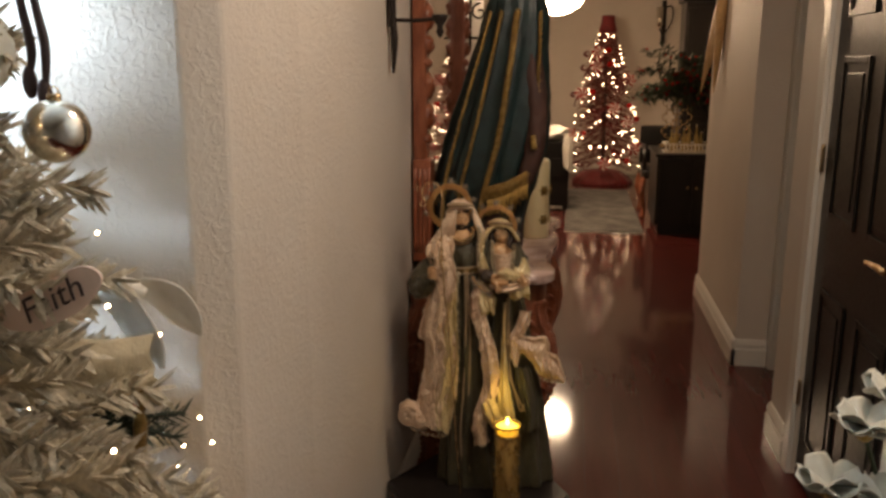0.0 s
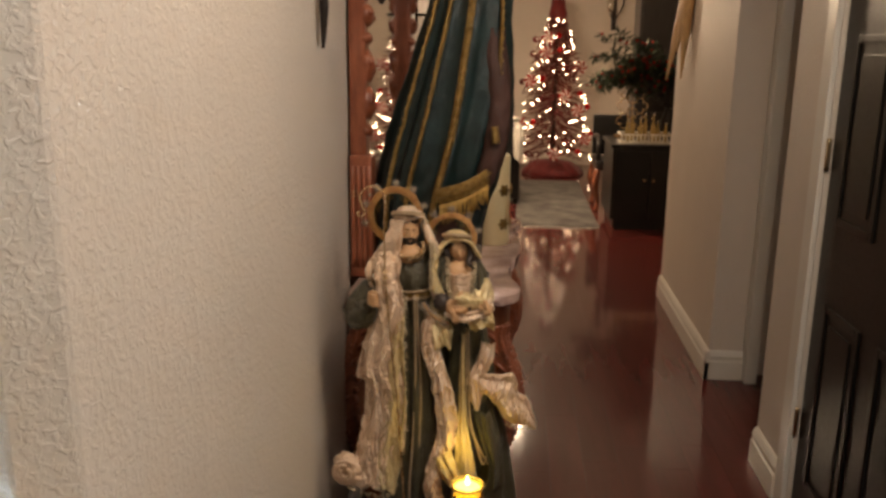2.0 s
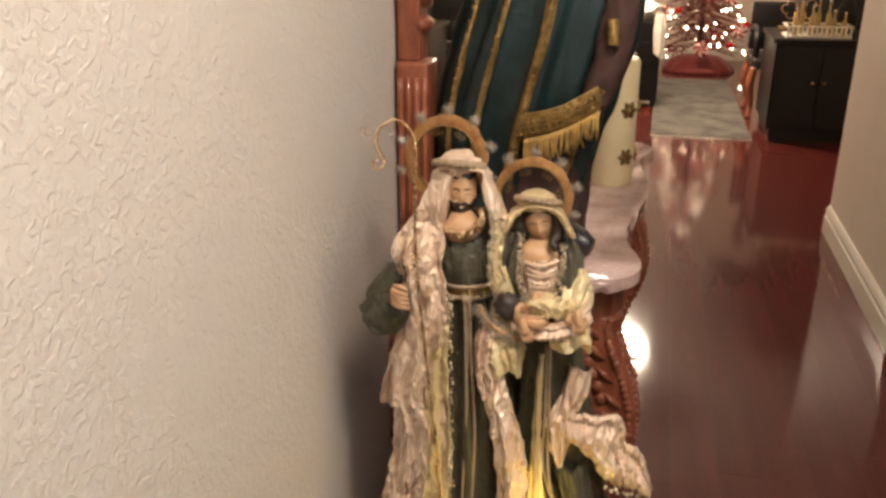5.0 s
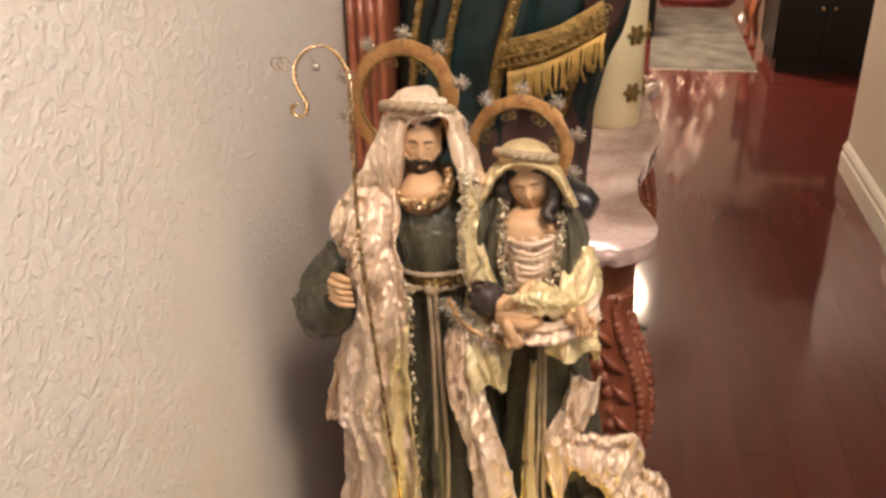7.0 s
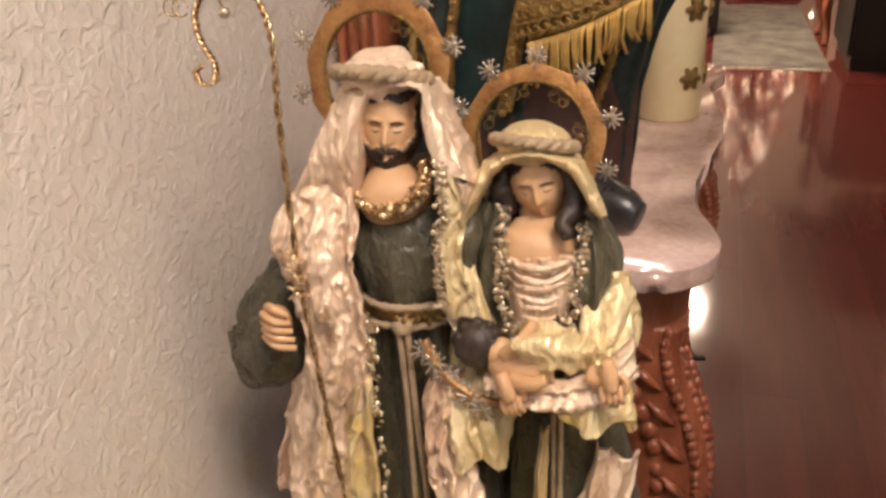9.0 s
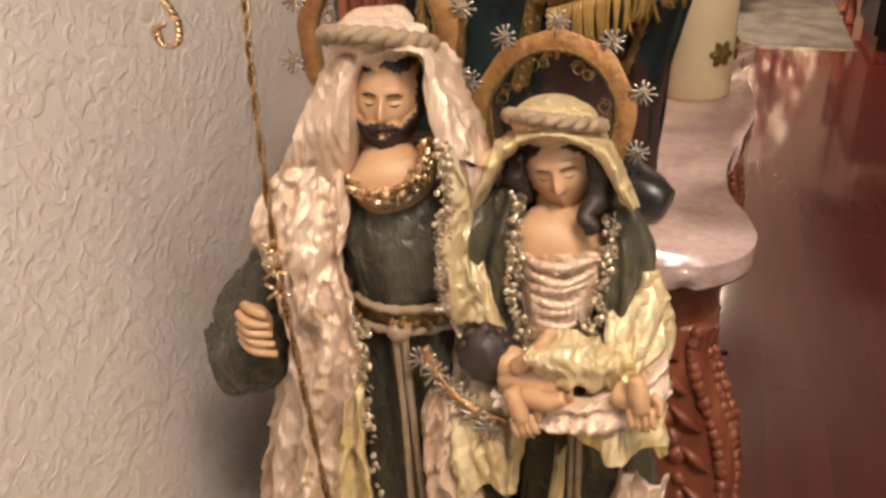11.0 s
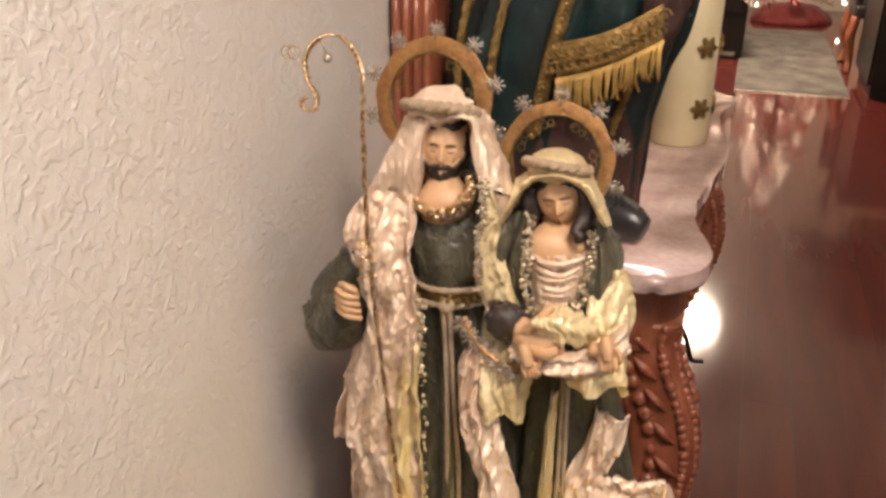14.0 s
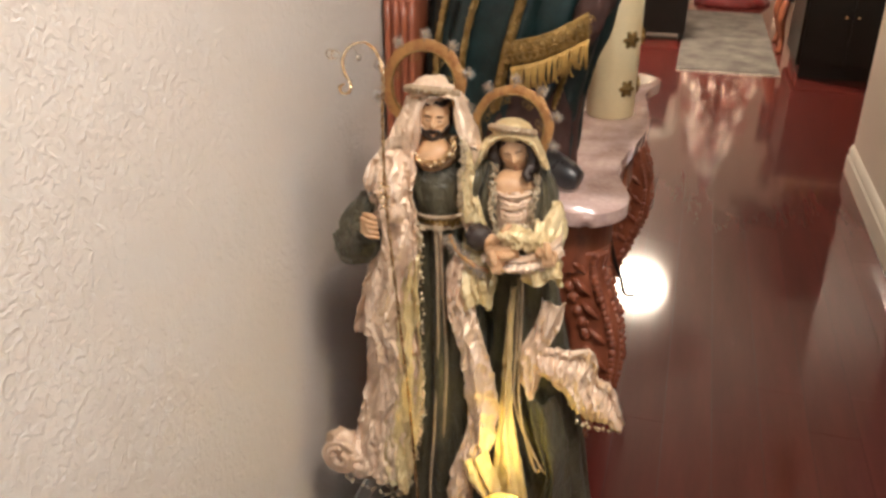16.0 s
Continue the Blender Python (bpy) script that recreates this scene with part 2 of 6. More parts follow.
def tube(bm, pts, rad, mi=0, seg=8, n=None, flat=1.0, twist=0.0, wob=0.0):
    """A round bar along a smooth curve; rad: one radius or one for each point."""
    n = n or max(2, len(pts) * 4)
    P = spline(pts, n) if len(pts) > 2 else [Vector(pts[0]).lerp(Vector(pts[1]), i / (n - 1)) for i in range(n)]
    if isinstance(rad, (int, float)):
        rad = [rad] * len(pts)
    R = [v[0] for v in spline([(r, 0, 0) for r in rad], n)] if len(rad) > 2 else [rad[0] + (rad[-1] - rad[0]) * i / (n - 1) for i in range(n)]
    rings = []
    up = None
    for i, p in enumerate(P):
        d = (P[min(i + 1, n - 1)] - P[max(i - 1, 0)]).normalized()
        if up is None:
            up = d.cross(Vector((0.31, -0.9, 0.2))).normalized()
        up = (up - d * up.dot(d)).normalized()
        side = d.cross(up)
        rings.append([p + (up * math.cos(a) * flat + side * math.sin(a)) * max(R[i], 1e-4) * (1 + (0.3 * math.cos(2 * (a + twist * i)) if twist else 0) + (wob * (0.5 - 1.8 * abs(noise.noise(Vector((math.cos(a) * 1.6, math.sin(a) * 1.6, i * 0.33 + len(pts)))))) if wob else 0))
                      for a in (2 * math.pi * k / seg for k in range(seg))])
    skin_rings(bm, rings, mi)
    return bm


def ball(bm, at, r, mi=0, seg=12, turn=None, wob=0.0):
    r = (r, r, r) if isinstance(r, (int, float)) else r
    at = Vector(at)

    def place(p):
        k = 1 + (wob * noise.noise(at * 9 + p * 2.2) if wob else 0)
        c = Vector((p.x * r[0], p.y * r[1], p.z * r[2])) * k
        return at + (turn @ c if turn else c)
    pour(bm, sphere(seg, max(4, seg * 2 // 3)), mi, place)
    return bm


def lathe(bm, at, profile, mi=0, seg=24, flute=0.0, count=0):
    """profile: (radius, z) from below."""
    rings = [[(at[0] + max(r, 1e-4) * (1 + flute * math.cos(count * a)) * math.cos(a), at[1] + max(r, 1e-4) * (1 + flute * math.cos(count * a)) * math.sin(a), at[2] + z)
              for a in (2 * math.pi * k / seg for k in range(seg))] for r, z in profile]
    skin_rings(bm, rings, mi)
    return bm


def prism(bm, outline, z0, z1, mi=0, bevel=0.0):
    small = bmesh.new()
    lo = [small.verts.new((x, y, z0)) for x, y in outline]
    hi = [small.verts.new((x, y, z1)) for x, y in outline]
    n = len(outline)
    fs = [small.faces.new(lo[::-1]), small.faces.new(hi)]
    for i in range(n):
        small.faces.new((lo[i], lo[(i + 1) % n], hi[(i + 1) % n], hi[i]))
    if bevel:
        bmesh.ops.bevel(small, geom=list(fs[0].edges) + list(fs[1].edges), offset=bevel, segments=3, affect="EDGES")
    pour(bm, small, mi)
    small.free()
    return bm


def robe(bm, secs, mi, folds=9, amp=0.05, seg=56, n=40, seed=0, crinkle=0.004):
    """A hanging garment: sections (x, y, z, rx, ry) from below, with folds that grow towards the hem."""
    C = spline([s[:3] for s in secs], n)
    R = spline([(s[3], s[4], 0) for s in secs], n)
    rings = []
    for i in range(n):
        v = i / (n - 1)
        ring = []
        for k in range(seg):
            a = 2 * math.pi * k / seg
            w = noise.noise(Vector((a * 1.3, C[i].z * 3, seed)))
            f = 1 + amp * (1.15 - v) * math.sin(folds * a + 2.5 * w + seed)
            q = Vector((math.cos(a) * R[i].x * f, math.sin(a) * R[i].y * f, 0))
            q += q.normalized() * crinkle * noise.noise(Vector((q.x * 70, q.y * 70, C[i].z * 22 + seed)))
            ring.append(C[i] + q)
        rings.append(ring)
    skin_rings(bm, rings, mi)
    return bm


def cloth(bm, left, right, mi, bulge=0.02, folds=3, amp=0.006, crinkle=0.005, thick=0.004, nu=22, nv=48, seed=0, out=(0, -1, 0), edge=None):
    """A hanging strip of crumpled cloth between two edge curves, bulging outwards, with a thickness. edge: material of its trim."""
    Lc, Rc = spline(left, nv), spline(right, nv)
    out = Vector(out).normalized()
    front, back = [], []
    for j in range(nv):
        fr, bk = [], []
        for i in range(nu):
            u = i / (nu - 1)
            p = Lc[j].lerp(Rc[j], u)
            w = noise.noise(Vector((u * 2, p.z * 6, seed * 3.1)))
            d = bulge * math.sin(math.pi * u) + amp * math.sin(2 * math.pi * folds * u + 3 * w + seed)
            d += crinkle * crumple(p, seed)
            q = p + out * d
            q.x += 0.35 * crinkle * noise.noise(Vector((seed, p.z * 40, u * 6)))
            fr.append(q)
            bk.append(q - out * thick)
        front.append(fr)
        back.append(bk)
    rings = [f + b[::-1] for f, b in zip(front, back)]
    skin_rings(bm, rings, mi)
    return front


def crumple(p, seed):
    """Creases of crushed satin, from about -0.5 to 0.5: long hanging folds crossed by short sharp ones."""
    w = noise.noise(Vector((p.x * 22, p.z * 16, seed + 3.3))) * 0.022
    a = abs(noise.noise(Vector(((p.x + w) * 80, p.y * 34, p.z * 12 + seed))))
    b = abs(noise.noise(Vector(((p.x - w) * 120, p.y * 50 + seed, (p.z + w * 1.6) * 42))))
    c = noise.noise(Vector((p.x * 240, p.y * 100, p.z * 150 + seed)))
    return 0.55 - 1.5 * a - 0.75 * b + 0.22 * c


def drape(bm, curves, mi, centre, nu=170, nv=80, crinkle=0.006, seed=0):
    """Cloth laid over curves that run across it one behind the other, creased outwards from centre."""
    C = [spline(c, nu) for c in curves]
    rows = [spline([c[i] for c in C], nv) for i in range(nu)]
    centre = Vector(centre)
    rings = [[p + (p - centre).normalized() * crinkle * crumple(p, seed) for p in r] for r in rows]
    skin_rings(bm, rings, mi, close=False)


def sleeve(bm, pts, rad, mi, seed=0, seg=84, n=70, folds=5):
    """A wide open sleeve of crushed satin with a wavy mouth and a turned-in lip."""
    C = spline(pts, n)
    R = [v[0] for v in spline([(r, 0, 0) for r in rad], n)]
    rings, up = [], None
    for i, p in enumerate(C):
        d = (C[min(i + 1, n - 1)] - C[max(i - 1, 0)]).normalized()
        up = d.cross(Vector((0.31, -0.9, 0.2))).normalized() if up is None else (up - d * up.dot(d)).normalized()
        side, v, ring = d.cross(up), i / (n - 1), []
        for k in range(seg):
            a = 2 * math.pi * k / seg
            o = up * math.cos(a) + side * math.sin(a)
            q = p + o * R[i] * (1 + 0.22 * v * math.sin(folds * a + 2 * v + seed))
            q += o * 0.008 * crumple(q, seed) + d * 0.007 * v * v * math.sin(3 * a + seed)
            ring.append(q)
        rings.append(ring)
    lip = [[c + (q - c) * s + Vector((0, 0, 0.004 * j)) for q in rings[-1]] for j, (c, s) in enumerate(((C[-1], 0.90), (C[-4], 0.82), (C[-9], 0.6)))]
    skin_rings(bm, rings + lip, mi)


def beads(bm, pts, r, mi, n, jitter=0.004, seed=1, disc=True):
    rnd = random.Random(seed)
    for p in spline(pts, n):
        q = p + Vector([rnd.uniform(-jitter, jitter) for _ in range(3)])
        t = Euler((rnd.uniform(-0.8, 0.8), rnd.uniform(-0.8, 0.8), 0)).to_matrix()
        ball(bm, q, (r * rnd.uniform(0.7, 1.2), r * (0.15 if disc else 1), r * rnd.uniform(0.7, 1.2)), mi, 6, t)
    return bm

# ---- structure ----


def slab(name, lo, hi, material, label, category="wall", bevel=0.0):
    ob = finish(one(lo, hi, bevel), name, material, lo, smooth=False)
    return tagged(ob, label, category, kind="structure")


WX, CEIL = -0.53, 2.62

# left hall wall with a softly rounded outer corner, returning to the left at the entry
bm = bmesh.new()
outline = [(-3.4, 1.33)]
outline += [(-0.606, 1.33), (-0.600, 1.332), (-0.553, 1.378), (-0.549, 1.386), (WX - 0.001, 1.685), (WX, 1.70)]
outline += [(WX, 5.1), (WX - 0.14, 5.1), (WX - 0.14, 1.47), (-3.4, 1.47)]
prism(bm, outline, 0, CEIL)
tagged(finish(bm, "wall_west", M["wall"], smooth=False), "cream painted wall with knockdown plaster texture and rounded corner", "wall", kind="structure")

RX = 0.845
slab("wall_east_far", (RX, 4.19, 0), (RX + 0.15, 5.5, CEIL), M["wall"], "cream plaster wall end beside a dark side passage")
slab("wall_east_mid", (RX, 3.045, 0), (RX + 0.14, 3.40, CEIL), M["wall"], "narrow cream wall between passage and black door")
slab("wall_east_near", (RX, -3.2, 0), (RX + 0.14, 2.20, CEIL), M["wall"], "cream plaster wall beside the black door")
slab("wall_east_over_door", (RX, 2.20, 2.08), (RX + 0.14, 3.045, CEIL), M["wall"], "cream wall above the black door")
slab("wall_passage", (2.3, 2.9, 0), (2.4, 5.5, CEIL), M["wall"], "plain wall closing the dark side passage")
slab("wall_passage_south", (RX + 0.15, 3.26, 0), (2.3, 3.40, CEIL), M["wall"], "plain wall of the side passage")
slab("wall_passage_north", (RX + 0.15, 4.25, 0), (2.3, 4.40, CEIL), M["wall"], "plain wall of the side passage")
slab("wall_room_east", (2.6, 5.36, 0), (2.7, 11.6, CEIL), M["wall"], "cream plaster wall of the far room")
slab("wall_room_south_east", (RX + 0.15, 5.36, 0), (2.6, 5.5, CEIL), M["wall"], "cream plaster wall of the far room")
slab("wall_room_north", (-3.0, 11.5, 0), (2.7, 11.6, CEIL), M["wall"], "cream plaster end wall behind the lit Christmas tree")
slab("wall_room_west", (-3.1, 5.0, 0), (-3.0, 11.6, CEIL), M["wall"], "cream plaster wall of the far room")
slab("wall_room_south_west", (-3.0, 5.0, 0), (WX - 0.14, 5.1, CEIL), M["wall"], "cream plaster wall of the far room")
for n, lo, hi in (("south", (-3.5, -3.3, 0), (-3.4, -1.0, CEIL)), ("north", (-3.5, 0.3, 0), (-3.4, 1.47, CEIL)), ("sill", (-3.5, -1.0, 0), (-3.4, 0.3, 0.9)), ("head", (-3.5, -1.0, 2.2), (-3.4, 0.3, CEIL))):
    slab("wall_entry_west_" + n, lo, hi, M["wall"], "cream plaster wall round the entry room window")
WIN = thing("window_1", (-3.45, -0.35, 0.9), "white framed window with pale blue daylight outside", "window", kind="structure")
for lo, hi in (((-3.49, -0.998, 0.902), (-3.42, -0.95, 2.198)), ((-3.49, 0.25, 0.902), (-3.42, 0.298, 2.198)), ((-3.49, -0.949, 0.902), (-3.42, 0.249, 0.95)), ((-3.49, -0.949, 2.15), (-3.42, 0.249, 2.198)), ((-3.48, -0.37, 0.951), (-3.43, -0.33, 2.149))):
    part("window_frame", one(lo, hi, 0.004), M["trim"], WIN, smooth=False)
for a, b in ((-0.949, -0.371), (-0.329, 0.249)):
    pane = part("pane", one((-3.458, a, 0.951), (-3.452, b, 2.149)), M["pane"], WIN, smooth=False)
    pane.visible_shadow = False
slab("wall_entry_south", (-3.4, -3.3, 0), (RX + 0.14, -3.2, CEIL), M["wall"], "cream plaster wall of the entry room")
slab("ceiling", (-3.5, -3.3, CEIL), (2.8, 11.7, CEIL + 0.1), M["ceiling"], "plain white painted ceiling", "ceiling")
FLOOR = slab("floor", (-3.5, -3.3, -0.12), (2.8, 11.7, -0.003), M["groove"], "glossy dark cherry laminate plank floor", "floor")


def baseboard(name, a, b, out, h=0.135):
    """Stepped white moulding from a to b on the floor, standing out along out."""
    a, b, out = Vector((*a, 0)), Vector((*b, 0)), Vector((*out, 0))
    prof = [(0, 0), (0.020, 0), (0.020, 0.082), (0.014, 0.090), (0.014, 0.104), (0.018, 0.108), (0.012, 0.124), (0.005, h), (0, h)]
    bm = bmesh.new()
    skin_rings(bm, [[p + out * d + Vector((0, 0, z)) for d, z in prof] for p in (a, b)], 0)
    return tagged(finish(bm, name, M["trim"], smooth=False), "white stepped wooden baseboard moulding", "baseboard", kind="structure")


baseboard("baseboard_1", (RX, 4.17), (RX, 5.5), (-1, 0))
baseboard("baseboard_2", (RX - 0.02, 4.19), (RX + 0.15, 4.19), (0, -1))
baseboard("baseboard_3", (RX, 3.13), (RX, 3.40), (-1, 0))
baseboard("baseboard_4", (WX, 1.42), (WX, 5.1), (1, 0))
baseboard("baseboard_5", (-3.4, 1.33), (-0.60, 1.33), (0, -1))
baseboard("baseboard_6", (RX, -3.2), (RX, 2.12), (-1, 0))
baseboard("baseboard_7", (-3.0, 11.5), (2.6, 11.5), (0, -1))

# passage casing on the far wall end, door casing and jamb
slab("trim_passage", (RX + 0.152, 4.13, 0), (RX + 0.205, 4.246, 2.1), M["trim"], "white painted door casing of the passage", "trim", 0.006)
slab("trim_door_1", (RX - 0.018, 3.043, 0), (RX - 0.001, 3.118, 2.12), M["trim"], "white painted door casing", "trim", 0.005)
slab("trim_door_2", (RX - 0.018, 2.13, 0), (RX - 0.001, 2.205, 2.12), M["trim"], "white painted door casing", "trim", 0.005)
slab("trim_door_3", (RX - 0.018, 2.207, 2.055), (RX - 0.001, 3.041, 2.12), M["trim"], "white painted door head casing", "trim", 0.005)


def panel_door():
    y0, y1, x = 2.215, 3.035, RX + 0.012
    d = thing("door_1", (x, y1, 0.01), "closed black panelled door with brass lever handle", "door", kind="structure")
    part("door_leaf", one((x, y0, 0.01), (x + 0.04, y1, 2.045), 0.003), M["black"], d, smooth=False)
    w = (y1 - y0)
    for z0, z1 in ((0.16, 0.74), (0.98, 1.50), (1.62, 1.94)):
        for k in range(2):
            a = y0 + 0.11 + k * (w - 0.09) / 2
            b = a + (w - 0.31) / 2
            bm = bmesh.new()
            for lo, hi in (((x - 0.007, a, z0), (x - 0.001, a + 0.022, z1)), ((x - 0.007, b - 0.022, z0), (x - 0.001, b, z1)),
                           ((x - 0.007, a + 0.023, z0), (x - 0.001, b - 0.023, z0 + 0.022)), ((x - 0.007, a + 0.023, z1 - 0.022), (x - 0.001, b - 0.023, z1))):
                box(bm, lo, hi, 0.0028)
            part("panel_moulding", bm, M["black"], d, smooth=False)
            part("panel", one((x - 0.0055, a + 0.05, z0 + 0.05), (x - 0.001, b - 0.05, z1 - 0.05), 0.004), M["black"], d, smooth=False)
    hy, hz = 2.30, 0.955
    bm = bmesh.new()
    ball(bm, (x - 0.006, hy, hz), (0.008, 0.031, 0.031), 0, 20)
    tube(bm, [(x - 0.004, hy, hz), (x - 0.05, hy, hz)], 0.010, seg=12)
    tube(bm, [(x - 0.048, hy - 0.012, hz), (x - 0.052, hy + 0.03, hz + 0.003), (x - 0.052, hy + 0.075, hz), (x - 0.050, hy + 0.11, hz - 0.004)], [0.011, 0.010, 0.008, 0.009], seg=10)
    part("door_handle", bm, M["brass"], d, "polished brass lever handle")
    for z in (0.28, 1.12, 1.86):
        bm = one((x - 0.012, y1 - 0.003, z), (x - 0.006, y1 + 0.006, z + 0.09), 0.001)
        tube(bm, [(x - 0.013, y1 + 0.002, z - 0.002), (x - 0.013, y1 + 0.002, z + 0.092)], 0.006, seg=10)
        part("hinge", bm, M["hinge"], d, "brass butt hinge")


panel_door()

# ---- hall things ----


def hex_stand():
    cx, cy, z = -0.245, 2.40, 0.2
    t = thing("pedestal_stand", (cx, cy, 0), "low dark wooden hexagonal stand under the figures", "stand")
    hexa = lambda r: [(cx + r * math.cos(radians(60 * k)), cy + r * 0.98 * math.sin(radians(60 * k))) for k in range(6)]
    part("top", prism(bmesh.new(), hexa(0.283), z - 0.028, z, bevel=0.005), M["blackwood"], t, smooth=False)
    part("body", prism(bmesh.new(), hexa(0.235), 0.03, z - 0.028), M["blackwood"], t, smooth=False)
    part("plinth", prism(bmesh.new(), hexa(0.26), 0.0, 0.032, bevel=0.004), M["blackwood"], t, smooth=False)


hex_stand()


def votive():
    x, y, z = -0.147, 2.285, 0.2
    t = thing("votive_candle", (x, y, z), "lit candle in gold mesh glass holder", "candle")
    part("glass", lathe(bmesh.new(), (x, y, z), [(0.030, 0.002), (0.034, 0.01), (0.035, 0.2), (0.037, 0.262), (0.040, 0.27), (0.038, 0.272), (0.034, 0.262), (0.032, 0.02), (0.001, 0.012)]), M["glass"], t)
    bm = bmesh.new()
    rnd = random.Random(4)
    for k in range(170):
        a, h = rnd.uniform(0, 6.283), rnd.uniform(0.01, 0.235)
        c = Vector((x + 0.0365 * math.cos(a), y + 0.0365 * math.sin(a), z + h))
        ball(bm, c, (0.0035, 0.0035, rnd.uniform(0.004, 0.009)), 0, 6)
    for h in (0.006, 0.24):
        lathe(bm, (x, y, z + h), [(0.035, -0.004), (0.0385, -0.003), (0.0385, 0.003), (0.035, 0.004)])
    part("filigree", bm, M["gold"], t, "gold filigree sleeve")
    part("wax", lathe(bmesh.new(), (x, y, z), [(0.029, 0.02), (0.029, 0.235), (0.001, 0.236)]), M["waxlit"], t, "amber wax column")
    part("melt_pool", lathe(bmesh.new(), (x, y, z), [(0.029, 0.237), (0.0305, 0.250), (0.0305, 0.262), (0.024, 0.267), (0.001, 0.264)]), M["meltpool"], t, "glowing molten yellow wax")
    bm = bmesh.new()
    lathe(bm, (x, y, z + 0.266), [(0.001, 0), (0.006, 0.006), (0.005, 0.014), (0.001, 0.026)], seg=10)
    part("flame", bm, M["flame"], t, "bright yellow flame tip")


votive()


def console():
    t = thing("console_table", (-0.28, 3.24, 0), "carved mahogany console table with serpentine rose marble top", "table")
    # front edge of the top: lobes and notches along the hall
    front = spline([(-0.155, 2.695, 0), (-0.095, 2.697, 0), (-0.052, 2.730, 0), (-0.034, 2.780, 0), (-0.043, 2.835, 0), (-0.061, 2.890, 0), (-0.069, 2.950, 0), (-0.066, 3.030, 0), (-0.046, 3.144, 0),
                    (-0.033, 3.245, 0), (-0.034, 3.340, 0), (-0.046, 3.440, 0), (-0.058, 3.545, 0), (-0.050, 3.630, 0), (-0.028, 3.705, 0), (-0.044, 3.760, 0), (-0.10, 3.80, 0)], 90)
    outline = [(WX + 0.022, 3.82), (WX + 0.022, 2.706)] + [(p.x, p.y) for p in front]
    part("marble_top", prism(bmesh.new(), outline, 0.774, 0.802, bevel=0.009), M["marble"], t, "polished rose marble slab")
    inner = [(WX + 0.03, 3.77), (WX + 0.03, 2.76)] + [(p.x - 0.028, 2.735 + (p.y - 2.695) * 0.93) for p in front]
    part("apron", prism(bmesh.new(), inner, 0.66, 0.772, bevel=0.006), M["mahogany"], t)
    # broad S-shaped legs: flat carved faces with two rows of beads and a beaded outer edge
    for y, d in ((2.79, -1), (3.70, 1)):
        for x, sx in ((0.0, 1), (-0.582, -1)):
            bm = bmesh.new()
            outer = spline([(-0.062, 0, 0.70), (-0.066, 0, 0.665), (-0.050, 0, 0.61), (-0.028, 0, 0.55), (-0.016, 0, 0.48), (-0.022, 0, 0.41), (-0.050, 0, 0.33), (-0.085, 0, 0.22), (-0.095, 0, 0.12), (-0.060, 0, 0.03), (-0.055, 0, 0.0)], 48)
            rings = []
            for k, p in enumerate(outer):
                v = k / 47
                w = 0.125 - 0.045 * v
                xr, xl = p.x, p.x - w
                ring = []
                for q in range(28):
                    a = 2 * math.pi * q / 28
                    cs, sn = math.cos(a), math.sin(a)
                    sq = lambda e: math.copysign(abs(e) ** 0.45, e)
                    relief = 1 + 0.03 * math.sin(k * 1.1) * (sn < 0)
                    ring.append((x + sx * ((xr + xl) / 2 + w / 2 * sq(cs)), y + 0.042 * sq(sn) * relief, p.z))
                rings.append(ring)
            skin_rings(bm, rings, 0)
            rnd = random.Random(7)
            for k in range(1, 40):
                p = outer[k]
                w = 0.125 - 0.045 * k / 47
                for u, ry in ((0.02, -0.022), (0.02, 0.020), (0.16, -0.042), (0.62, -0.042)):
                    if u == 0.62 and k % 2:
                        continue
                    c = Vector((x + sx * (p.x - w * u), y + ry, p.z + rnd.uniform(-0.003, 0.003)))
                    s = rnd.uniform(0.0065, 0.0095) * (1.35 if u == 0.62 else 1)
                    ball(bm, c, (s, s * 0.8, s * 1.1), 0, 8)
            for k in range(4, 36, 4):
                p = outer[k]
                w = 0.125 - 0.045 * k / 47
                m = Vector((x + sx * (p.x - w * 0.42), y - 0.043, p.z))
                tube(bm, [m + Vector((-0.016 * sx, 0, 0.016)), m + Vector((0, -0.005, 0.004)), m + Vector((0.018 * sx, 0, -0.014))], [0.002, 0.007, 0.002], 0, 8, 10)
            part("leg", bm, M["mahogany"], t, "carved S-shaped leg with rows of beads")
    bm = bmesh.new()
    box(bm, (-0.47, 2.80, 0.10), (-0.10, 2.84, 0.68), 0.01)
    for k in range(6):
        for j in range(7):
            ball(bm, (-0.43 + 0.058 * k, 2.799, 0.16 + 0.075 * j), (0.022, 0.007, 0.030), 0, 8)
    part("side_panel", bm, M["mahogany"], t, "side panel carved with bosses")
    part("lower_shelf", one((-0.49, 2.79, 0.09), (-0.12, 3.74, 0.12), 0.008), M["mahogany"], t, smooth=False)
    bm = bmesh.new()
    # dark curl taken for a power cord; upper length added to reach the apron
    tube(bm, [(-0.130, 3.30, 0.672), (-0.110, 3.30, 0.540), (-0.080, 3.30, 0.426), (-0.061, 3.30, 0.382), (-0.049, 3.30, 0.340), (-0.038, 3.30, 0.331), (-0.020, 3.30, 0.333)], 0.0055, seg=8)
    part("hook", bm, M["iron"], t, "thin dark cord-like curl hanging below the apron")


console()


